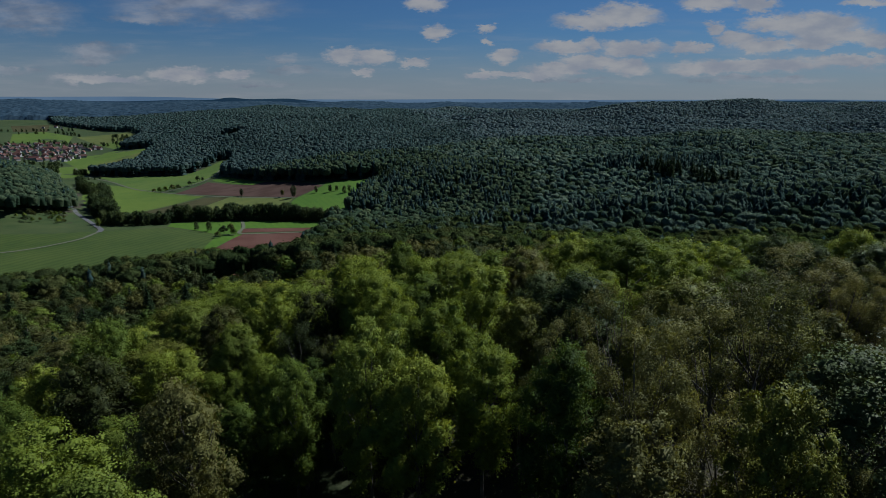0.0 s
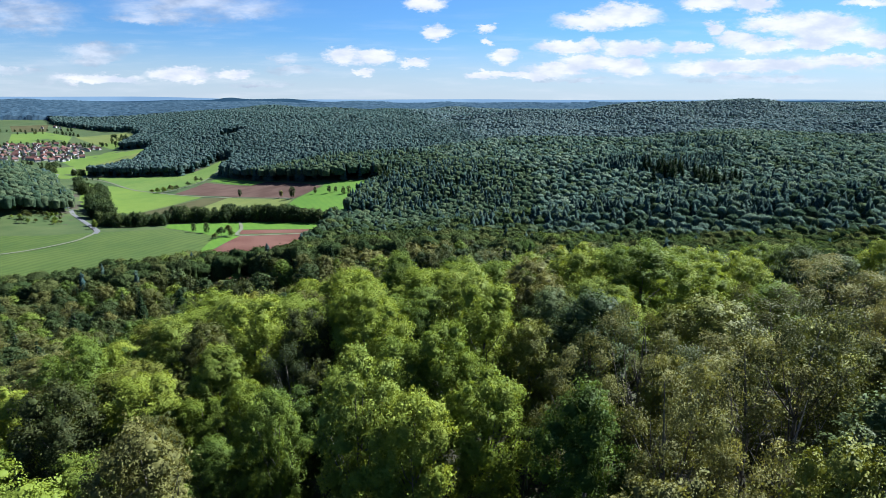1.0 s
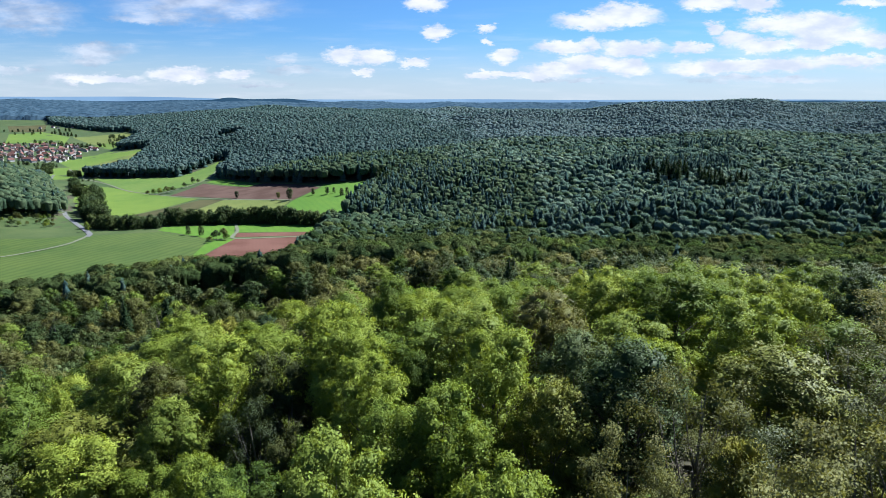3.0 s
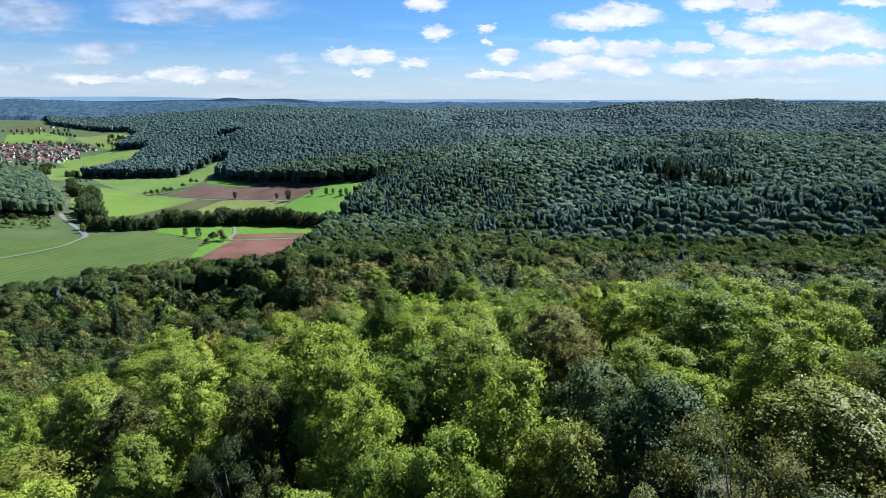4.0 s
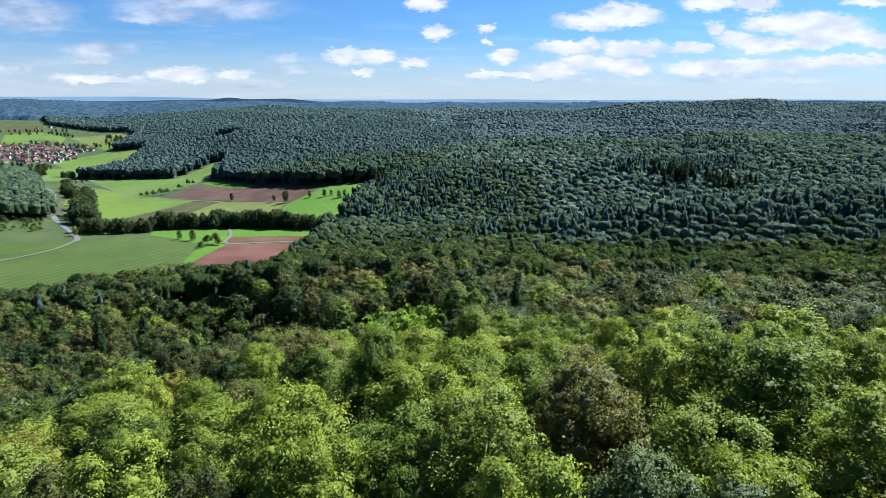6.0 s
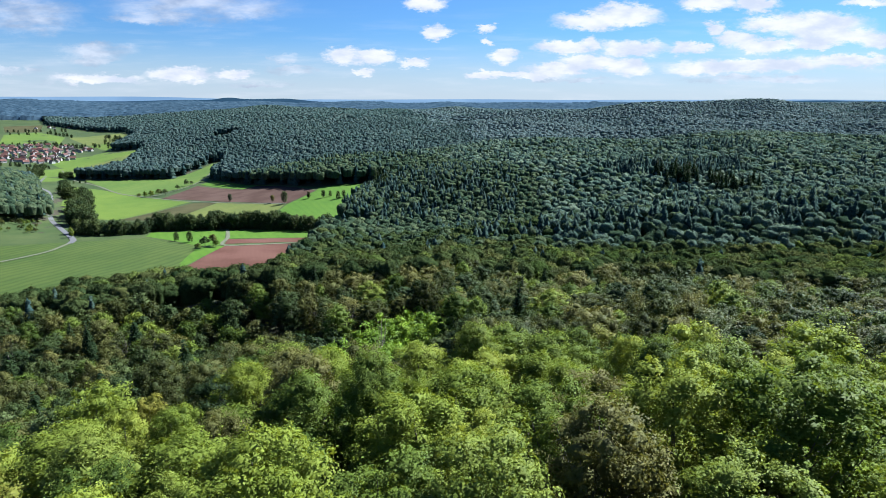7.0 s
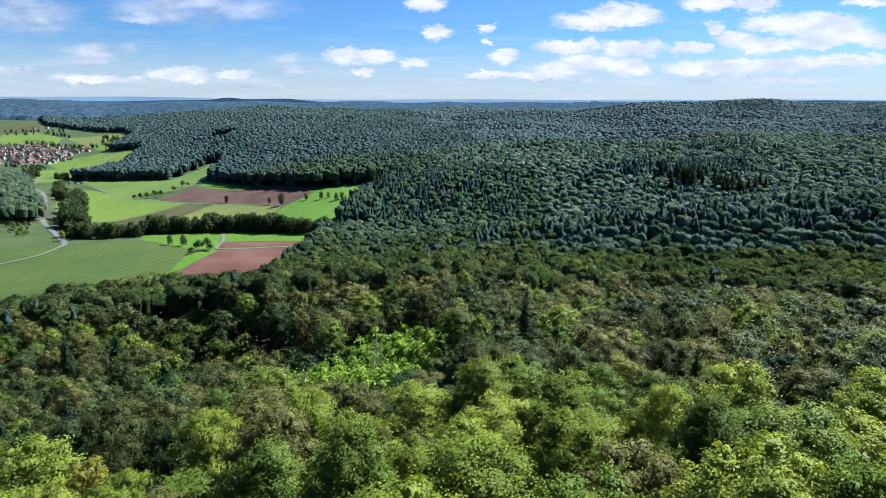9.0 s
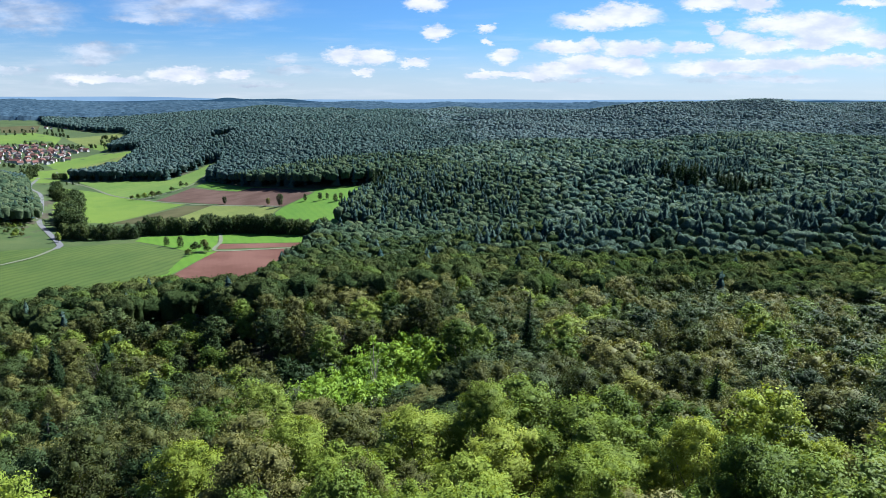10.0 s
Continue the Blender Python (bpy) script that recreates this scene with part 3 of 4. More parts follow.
    v, f = merge(pieces)
    return v, f, np.concatenate(dirs), np.concatenate(tones)


def cards(rng, p, d, size, wild, spread=1.0):
    """A folded diamond at each point, facing about d."""
    n = len(p)
    d = d / np.linalg.norm(d, axis=1)[:, None] + rng.normal(size=(n, 3)) * wild
    d /= np.linalg.norm(d, axis=1)[:, None]
    t = np.cross(d, rng.normal(size=(n, 3)))
    t /= np.linalg.norm(t, axis=1)[:, None]
    b = np.cross(d, t)
    s = (size * rng.uniform(0.6, 1.4, n))[:, None]
    v = np.stack([p - t * s * 0.5, p - b * s * 0.34 * spread + d * s * 0.12, p + t * s * 0.5, p + b * s * 0.34 * spread + d * s * 0.12], 1)
    return v.reshape(-1, 3)


def spire(rng, n, size, radius, tall, whorls):
    """A conifer's crown: drooping sprays in whorls on a cone."""
    f = np.sqrt(rng.uniform(0, 1, n)) * 0.98
    f = (np.floor(f * whorls) + rng.uniform(0, 0.7, n)) / whorls
    r = radius * f ** 0.75 * rng.uniform(0.5, 1.05, n)
    th = rng.uniform(0, 6.283, n)
    p = np.stack([np.cos(th) * r, np.sin(th) * r, tall * (1 - f) - 0.2 * r], 1)
    d = np.stack([np.cos(th) * 0.5, np.sin(th) * 0.5, np.full(n, 0.8)], 1)
    return cards(rng, p, d, size * 1.0, 0.35)


def quads(v):
    return np.arange(len(v), dtype=np.int32).reshape(-1, 4)


def halves(v):
    """Cards as pairs of triangles."""
    q = quads(v)
    return np.concatenate([q[:, [0, 1, 2]], q[:, [0, 2, 3]]])


def ball(level):
    bm = bmesh.new()
    bmesh.ops.create_icosphere(bm, subdivisions=level, radius=1.0)
    v = np.array([p.co[:] for p in bm.verts])
    f = np.array([[p.index for p in q.verts] for q in bm.faces], np.int32)
    bm.free()
    return v, f


BALLS = {k: ball(k) for k in (1, 2, 3)}


def lump(rng, level, radius, tall, rough, low=0.0, jitter=0.06):
    """A lumpy closed mass of foliage from z = low to low + tall."""
    d, f = BALLS[level]
    r = np.ones(len(d))
    for _ in range(6):
        k = rng.normal(size=3) * 2.6
        r += rough * 0.42 * np.sin(d @ k + rng.uniform(0, 6.28))
    r += rng.normal(size=len(d)) * jitter
    v = d * r[:, None]
    v[:, :2] *= radius * (1 - 0.22 * np.clip(-d[:, 2:], 0, 1) ** 2)
    v[:, 2] = low + tall * (0.5 + 0.5 * v[:, 2])
    return v, f


def merge(pieces):
    vs, fs, n = [], [], 0
    for v, f in pieces:
        vs.append(v), fs.append(f + n)
        n += len(v)
    return np.concatenate(vs), np.concatenate(fs)


def cone(rng, radius, tall, low, tiers=5, sides=8):
    """A conifer as a ragged stack of whorls."""
    v, f = [], []
    for t in range(tiers):
        z0, z1 = low + tall * t / tiers, low + tall * min(1.0, (t + 1.55) / tiers)
        r0 = radius * (1 - (t / tiers) ** 1.5) * rng.uniform(0.9, 1.1) + 0.25
        ang = np.arange(sides) * 6.283 / sides + rng.uniform(0, 6)
        rr = r0 * np.where(np.arange(sides) % 2, 0.68, 1.08) * rng.uniform(0.85, 1.15, sides)
        b = len(v)
        v += [(np.cos(a) * q, np.sin(a) * q, z0 - 0.10 * q) for a, q in zip(ang, rr)] + [(0, 0, z1)]
        f += [(b + i, b + (i + 1) % sides, b + sides) for i in range(sides)]
    return np.array(v), np.array(f, np.int32)


def tube(verts, faces, a, b, ra, rb, sides=6, bend=None):
    """A tapered limb from a to b, in three steps."""
    a, b = np.array(a, float), np.array(b, float)
    axis = (b - a) / np.linalg.norm(b - a)
    s = np.cross(axis, (0.31, 0.77, 0.55))
    s /= np.linalg.norm(s)
    c = np.cross(axis, s)
    base = sum(map(len, verts))
    mid = (a + b) / 2 + (np.zeros(3) if bend is None else bend)
    ang = np.arange(sides) * 6.283 / sides
    for p, r in ((a, ra), (mid, (ra + rb) / 2), (b, rb)):
        verts.append(p + np.outer(np.cos(ang), s) * r + np.outer(np.sin(ang), c) * r)
    for k in range(2):
        for i in range(sides):
            j = (i + 1) % sides
            faces.append((base + k * sides + i, base + k * sides + j, base + (k + 1) * sides + j, base + (k + 1) * sides + i))


def trunk_mesh(rng, tall, crown_low, radius, limbs, thick, twigs=0, mat=None, sides=6):
    verts, faces = [], []
    lean = np.array([rng.normal() * 0.4, rng.normal() * 0.4, 0])
    fork = np.array([0, 0, crown_low + 0.35 * (tall - crown_low)]) + lean
    tube(verts, faces, (0, 0, -0.6), fork, thick, thick * 0.55, sides, lean * 0.3)
    tube(verts, faces, fork, fork + np.array([rng.normal() * 0.5, rng.normal() * 0.5, (tall - fork[2]) * 0.92]), thick * 0.55, thick * 0.06, 5)
    for i in range(limbs):
        th, z = i * 2.4 + rng.uniform(-0.4, 0.4), rng.uniform(crown_low * 0.75, fork[2])
        r = radius * rng.uniform(0.55, 0.92)
        s = np.array([lean[0], lean[1], 0]) * z / fork[2] + np.array([0, 0, z])
        e = s + np.array([np.cos(th) * r, np.sin(th) * r, rng.uniform(0.5, 1.0) * (tall - z) * 0.8])
        tube(verts, faces, s, e, thick * 0.33, thick * 0.05, 5, np.array([np.cos(th), np.sin(th), -0.3]) * r * 0.12)
        for _ in range(twigs):
            f = rng.uniform(0.35, 0.95)
            m = s + (e - s) * f
            tube(verts, faces, m, m + np.array([rng.normal(), rng.normal(), abs(rng.normal()) + 0.4]) * radius * 0.22, thick * 0.08, thick * 0.02, 3)
    me = shell("trunk", np.concatenate(verts), faces, mat or BARK)
    data = me.data
    bpy.data.objects.remove(me)
    return data


def rounded(v):
    """Shading normals of a crown: outward from its axis, a little uneven."""
    low, top = v[:, 2].min(), v[:, 2].max()
    n = (v - np.array([0, 0, low + 0.42 * (top - low)])) / np.array([4.6, 4.6, 0.55 * (top - low)])
    n /= np.maximum(np.linalg.norm(n, axis=1), 0.2)[:, None]
    n = n + 0.15 * np.stack([np.sin(v[:, 1] * 1.7 + v[:, 2]), np.sin(v[:, 2] * 1.9 + v[:, 0]), np.sin(v[:, 0] * 1.5 + v[:, 1] * 1.3)], 1)
    return n / np.linalg.norm(n, axis=1)[:, None]


def crown_mesh(v, f, mat, way=None, spray=None):
    """A crown; way gives each leaf's outward direction on its bough, for soft shading over boughs and the whole crown."""
    if way is not None:
        way = unit(0.85 * way + 0.38 * rounded(v) + 0.14 * np.repeat(rng.normal(size=((len(v) + 3) // 4, 3)), 4, 0)[:len(v)])
    ob = shell("crown", v, f, mat, smooth=way is not None, spray=spray, normals=way)
    data = ob.data
    bpy.data.objects.remove(ob)
    return data


def species(rng, kind, n, size, trunk_sides=6, bunch=20, gather=0.34, core=2, fill=0.42):
    """Mesh data (trunk, crown) of one tree about 20 m tall with a crown of about 4.5 m radius."""
    if kind == "needle":
        v = spire(rng, n, size, 3.9, 19.0, 18) + np.array([0, 0, 4.0])
        v, f = merge([(v, halves(v)), cone(rng, 2.5, 17.0, 4.0, 8)])
        return trunk_mesh(rng, 22, 20, 0.4, 0, 0.28, sides=trunk_sides), crown_mesh(v, f, LEAF[kind])
    if kind == "dead":
        return trunk_mesh(rng, 18, 8, 3.2, 9, 0.22, 5, DEADWOOD, 5), None
    thin = {"brown": 1.0, "sparse": 0.8}.get(kind, 0.0)
    tall = rng.uniform(13.5, 16.0)
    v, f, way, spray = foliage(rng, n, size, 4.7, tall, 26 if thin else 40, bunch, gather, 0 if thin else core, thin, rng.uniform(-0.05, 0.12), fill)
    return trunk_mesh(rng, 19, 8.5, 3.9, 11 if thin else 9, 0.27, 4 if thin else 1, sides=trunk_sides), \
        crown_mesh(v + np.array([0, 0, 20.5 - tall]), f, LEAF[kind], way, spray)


TREE_NAMES = {"crest": "sunlit_beech_tree", "green": "beech_tree", "olive": "oak_tree", "sparse": "oak_tree", "yellow": "maple_tree", "grey": "whitebeam_tree", "brown": "withered_tree",
              "needle": "conifer_tree", "dead": "dead_tree", "wood": "hornbeam_tree"}
TREE_LABELS = {
    "crest": "tall beech with a broad yellow-green crown, sunlight painted into its colour",
    "green": "broadleaf forest tree with a dense bright green crown", "olive": "broadleaf forest tree with a dull olive-green crown",
    "sparse": "thin-leaved oak with dark trunk and limbs showing",
    "yellow": "broadleaf tree turning yellow among green ones", "grey": "broadleaf tree with pale silvery green leaves",
    "brown": "forest tree with thin withered brownish leaves", "needle": "dark green conifer with a pointed crown",
    "dead": "bare dead tree with bleached branches", "wood": "dark green broadleaf tree with a full crown"}


def tree(kind, meshes, x, y, scale, turn, group="", label="", sink=0.0, tall=1.0):
    """tall: the height's own factor on top of scale."""
    base = tagged(new("garden_tree" if "village" in group else "hedgerow_tree" if "row" in group else "field_tree" if "field" in group else ("young_" if "young" in group else "") + TREE_NAMES[kind]),
                  label or ("young " if "young" in group else "") + TREE_LABELS[kind], "tree", group)
    base.matrix_basis = Matrix.Translation((x, y, float(height(x, y)) - sink)) @ Matrix.Rotation(turn, 4, "Z") @ Matrix.Diagonal((scale, scale, scale * tall, 1))
    for name, me in zip(("trunk", "crown"), meshes):
        if me:
            new(name, me).parent = base
    return base


rng = np.random.default_rng(7)
FINE = {k: [species(rng, k, n, 0.185, bunch=32, gather=0.31, fill=0.44) for _ in range(c)] for k, c, n in (("green", 3, 36000), ("crest", 3, 36000), ("yellow", 1, 32000), ("grey", 1, 33000), ("olive", 2, 33000))}
FINE["sparse"] = [species(rng, "sparse", n, 0.15, bunch=28, gather=0.38) for n in (21000, 17000, 24000)]
FINE["brown"] = [species(rng, "brown", 12000, 0.14, bunch=22)]
FINE["needle"] = [species(rng, "needle", 5200, 0.42)]
FINE["dead"] = [species(rng, "dead", 0, 0) for _ in range(3)]
MEDIUM = {k: [species(rng, k, 15000, 0.25, 5, 19, 0.40, fill=0.50) for _ in range(c)] for k, c in (("green", 3), ("crest", 2), ("olive", 2), ("yellow", 1), ("grey", 1), ("wood", 2))}
MEDIUM["sparse"] = [species(rng, "sparse", 9000, 0.22, 5, 16, 0.46)]
MEDIUM["brown"] = [species(rng, "brown", 6000, 0.20, 5, 14, 0.40)]
MEDIUM["needle"], MEDIUM["dead"] = FINE["needle"], FINE["dead"]
COARSE = {k: [species(rng, k, 6500, 0.37, 4, 11, 0.50, 1, 0.64) for _ in range(c)] for k, c in (("green", 2), ("crest", 1), ("olive", 3), ("yellow", 1), ("grey", 1), ("wood", 4))}
COARSE["brown"] = [species(rng, "brown", 3000, 0.30, 4, 10, 0.5)]
COARSE["sparse"] = [species(rng, "sparse", 4200, 0.33, 4, 10, 0.55)]
COARSE["needle"] = [species(rng, "needle", 1500, 0.75, 4)]
COARSE["dead"] = FINE["dead"]

# the near wood: trees with a place of their own first (kind, x, y, breadth, height of the top), then the rest between them
HILL_TOP = (("crest", 18, 84, 1.25, 131.5), ("crest", 25, 80, 1.35, 133), ("crest", 28, 70, 1.15, 133), ("crest", 33, 88, 1.2, 130), ("green", 9, 84, 1.1, 129),
            ("crest", 2, 92, 1.2, 127), ("green", 3, 74, 1.1, 131), ("crest", -11, 75, 1.15, 130.8), ("crest", -9, 70, 0.95, 130.5), ("olive", -15, 69, 0.8, 128),
            ("brown", -16, 64, 0.7, 126), ("crest", -21.5, 72, 1.05, 128.2), ("green", -24, 66, 0.85, 125), ("green", -35, 79, 1.1, 123.3),
            ("green", -42, 70, 1.05, 123.3), ("green", -30, 88, 1.1, 123), ("dead", -6, 70, 0.7, 124))
NEAR_SLOPE = (("crest", 4.5, 63, 0.95, 132.8), ("crest", -6, 63, 0.95, 130.5), ("crest", 0, 56, 0.85, 131.2), ("green", -3.5, 57, 0.7, 129.5),
              ("yellow", 8, 57.5, 0.75, 131), ("green", -29.5, 49.5, 0.75, 122.3), ("olive", -26, 55, 0.7, 123), ("crest", -24.5, 62, 0.75, 121),
              ("green", -14, 55, 0.8, 125.5), ("green", -19, 51, 0.75, 123), ("green", -6, 47, 0.85, 132.3), ("crest", -2, 45, 0.8, 130.3),
              ("crest", 3.5, 48, 0.8, 130.5), ("green", -9, 32, 0.45, 117.5), ("green", -25, 41, 0.65, 119.5))
RIGHT_EDGE = (("grey", 11.5, 66, 0.95, 131.5), ("green", 9, 40.5, 0.85, 133.2), ("sparse", 14, 39.5, 0.85, 135.8), ("sparse", 16, 53.5, 0.95, 134.2),
              ("sparse", 10.5, 48, 0.75, 132), ("brown", 19, 49, 0.85, 132.5), ("sparse", 22, 45.5, 1.05, 135), ("sparse", 26, 47, 1.0, 136.8),
              ("dead", 23.5, 42, 0.9, 131), ("sparse", 33, 64, 1.15, 132.4), ("olive", 39, 62, 1.0, 127), ("yellow", 20, 32, 0.8, 134.3),
              ("sparse", 18.5, 37, 0.75, 131.5), ("yellow", 31, 52, 0.9, 133), ("yellow", 17.5, 50, 0.55, 131), ("dead", 18, 56, 1.0, 130))
FAR_SIDE = (("crest", -3, 118, 1.2, 118.3), ("crest", 6, 112, 1.3, 119.5), ("crest", 14, 106, 1.2, 121), ("crest", -9, 108, 1.15, 120),
            ("crest", 2, 101, 1.2, 123), ("crest", 35, 98, 1.3, 125), ("green", 27, 103, 1.2, 123), ("crest", -22, 100, 1.2, 118.5),
            ("dead", -29, 104, 0.85, 115.5), ("olive", 29, 126, 1.2, 115), ("wood", 38, 118, 1.2, 116.3), ("yellow", 27, 139, 1.05, 112.5),
            ("brown", 43, 112, 1.0, 115), ("sparse", 20, 136, 0.9, 111), ("dead", 13, 140, 0.9, 110), ("olive", 30, 150, 1.2, 110.6), ("wood", 18, 160, 1.0, 107),
            ("dead", -15, 186, 0.8, 99), ("wood", -28, 124, 0.9, 107), ("brown", 46, 126, 0.9, 110))
CELL = 8.0
taken = {}


def take(x, y, r):
    taken.setdefault((int(x // CELL), int(y // CELL)), []).append((x, y, r))


def free(x, y, r):
    i, j = int(x // CELL), int(y // CELL)
    return all((x - px) ** 2 + (y - py) ** 2 > (0.72 * (r + pr)) ** 2
               for a in (i - 1, i, i + 1) for b in (j - 1, j, j + 1) for px, py, pr in taken.get((a, b), ()))


# a dark gap among the crowns
for x, y, r in ((0, 32, 4.5), (5, 30, 4.5), (-2, 24, 4), (8, 23, 4), (2, 38, 2.5), (-9, 39, 3.5), (-5, 37, 4), (-13, 45, 3), (-14, 37, 3)):
    take(x, y, r)


def stand(kind, x, y, s, high):
    """A forest tree of that breadth and height in metres, drawn the finer the nearer the flight passes."""
    take(x, y, 4.4 * s if kind != "dead" else 1.6)
    reach = math.hypot(x, y - min(y, 60))
    pool = FINE if reach < 60 and kind in FINE else MEDIUM if reach < 105 else COARSE
    tree(kind, pool[kind][int(rng.integers(len(pool[kind])))], x, y, s, rng.uniform(0, 6.28), "young forest trees" if s < 0.85 and kind in ("wood", "olive", "green") else "forest trees",
         tall=high / ({"needle": 23.0, "dead": 17.5}.get(kind, 20.5) * s))


for kind, x, y, s, top in HILL_TOP + NEAR_SLOPE + RIGHT_EDGE + FAR_SIDE:
    stand(kind, x, y, s, top - float(height(x, y)))
NEAR_END = 272.0
HOLLOW = [(-128, 256), (-112, 284), (-88, 276), (-62, 250), (-34, 222), (-30, 196), (-52, 190), (-78, 214), (-100, 232)]
for k in range(30000):
    y = NEAR_END * math.sqrt(rng.uniform(0.002, 1))
    x = rng.uniform(-1, 1) * (0.76 * y + 18)
    far = y > 150
    s = rng.uniform(0.85, 1.4) if k < 9000 else rng.uniform(0.55, 0.9)
    if k >= 9000 and y < 130 and k % 4:
        continue
    if not free(x, y, (3.7 if far else 4.2) * s):
        continue
    if far and (inside(HOLLOW, np.array(x), np.array(y)) or inside(THICKET, np.array(x), np.array(y)) or open_land(np.array(x), np.array(y))):
        continue
    patch = float(waves(np.array(x), np.array(y), 28, 21))
    pick = rng.uniform()
    if x > 10 + 0.12 * y and y < 78:
        kind = "brown" if pick < 0.10 else "yellow" if pick < 0.18 else "sparse" if pick < 0.55 else "olive" if pick < 0.86 else "grey" if pick < 0.92 else "green"
    elif y > 130 and pick < 0.015 + 0.05 * (x < -60):
        kind = "needle"
    elif pick < 0.02 and y > 60:
        kind = "dead"
    elif y < 122 - 0.25 * abs(x - 5) and x > -62:
        kind = "crest" if pick < 0.42 + 0.25 * patch else "green" if pick < 0.78 else "olive" if pick < 0.93 else "yellow" if pick < 0.96 else "grey"
    else:
        kind = "wood" if pick < 0.40 else "olive" if pick < 0.72 + 0.12 * patch else "green" if pick < 0.88 else "sparse" if pick < 0.93 else "brown" if pick < 0.965 else "grey"
    high = rng.uniform(15.5, 20.5) if s > 0.85 else rng.uniform(11.5, 17.5)
    if -26 < x < 6 and 124 < y < 180:
        high *= 0.68  # lower growth in front of the thicket
    stand(kind, x, y, s, high + (4 if kind == "needle" else 0))

# ---- the woods beyond: too many trees to count ----


def grove(rng, lo, hi, gap, wide=0.78, extra=30.0):
    """Jittered tree places in the belt lo < y < hi that is not open land."""
    ys = np.arange(lo, hi, gap)
    pts = []
    for y in ys:
        half = wide * abs(y) + extra
        x = np.arange(-half, half, gap) + rng.uniform(-0.42, 0.42, len(np.arange(-half, half, gap))) * gap
        pts.append(np.stack([x, np.full(len(x), y) + rng.uniform(-0.42, 0.42, len(x)) * gap], 1))
    p = np.concatenate(pts)
    x, y = p[:, 0], p[:, 1]
    return p[~(open_land(x, y) | inside(HOLLOW, x, y) | inside(THICKET, x, y))]


CONIFER_STANDS = ([(-100, 590), (-60, 580), (60, 560), (80, 640), (20, 730), (-50, 770), (-70, 735), (-92, 680)],
                  [(150, 650), (200, 630), (300, 640), (310, 690), (240, 690), (180, 680)],
                  [(20, 425), (180, 432), (400, 425), (420, 485), (180, 482), (20, 470)])


def conifers(rng, p):
    x, y = p[:, 0], p[:, 1]
    chance = 0.004 + 0.05 * np.clip((y - 400) / 200, 0, 1) + 0.5 * np.clip(waves(x, y, 130, 31) - 0.45, 0, 1) + 0.10 * np.clip((y - 900) / 1500, 0, 1)
    chance = chance + 0.24 * np.clip((120 - x) / 250, 0, 1) * np.clip((y - 760) / 120, 0, 1)
    for k, stand in enumerate(CONIFER_STANDS):
        chance = np.where(inside(stand, x, y), (0.45, 0.85, 0.42)[k], chance)
    return rng.uniform(size=len(p)) < chance


def plant(name, rng, places, templates, mat, scale, high, label):
    """Joins a tree at each place into one mesh. A template: vertices, triangles, shading normals."""
    z = height(places[:, 0], places[:, 1])
    pick = rng.integers(len(templates), size=len(places))
    turn = rng.uniform(0, 6.283, len(places))
    s = rng.uniform(*scale, len(places))
    patch = 0.5 + 0.5 * waves(places[:, 0], places[:, 1], 90, 33)
    tone = np.clip(0.75 * rng.uniform(0, 1, len(places)) + 0.25 * patch, 0, 0.97)
    vs, fs, ts, ns, n = [], [], [], [], 0
    for k, (tpl, tri, out) in enumerate(templates):
        i = np.nonzero(pick == k)[0]
        c, sn = np.cos(turn[i])[:, None], np.sin(turn[i])[:, None]
        q = np.stack([(tpl[None, :, 0] * c - tpl[None, :, 1] * sn) * s[i, None], (tpl[None, :, 0] * sn + tpl[None, :, 1] * c) * s[i, None], tpl[None, :, 2] * rng.uniform(*high, (len(i), 1))], 2)
        q += np.stack([places[i, 0], places[i, 1], z[i]], 1)[:, None]
        vs.append(q.reshape(-1, 3))
        ns.append(np.stack([out[None, :, 0] * c - out[None, :, 1] * sn, out[None, :, 0] * sn + out[None, :, 1] * c, np.broadcast_to(out[None, :, 2], (len(i), len(out)))], 2).reshape(-1, 3))
        fs.append((tri[None] + (n + np.arange(len(i)) * len(tpl))[:, None, None]).reshape(-1, 3))
        ts.append(np.repeat(tone[i], len(tpl)))
        n += len(vs[-1])
    return shell(name, np.concatenate(vs), np.concatenate(fs), mat, tone=np.concatenate(ts), spray=rng.uniform(size=n), normals=np.concatenate(ns), kind="stuff", label=label, category="forest")


def vertex_normals(v, f):
    """Smooth normals of a triangle mesh."""
    face = np.cross(v[f[:, 1]] - v[f[:, 0]], v[f[:, 2]] - v[f[:, 0]])
    out = np.zeros_like(v)
    for k in range(3):
        np.add.at(out, f[:, k], face)
    return unit(out)


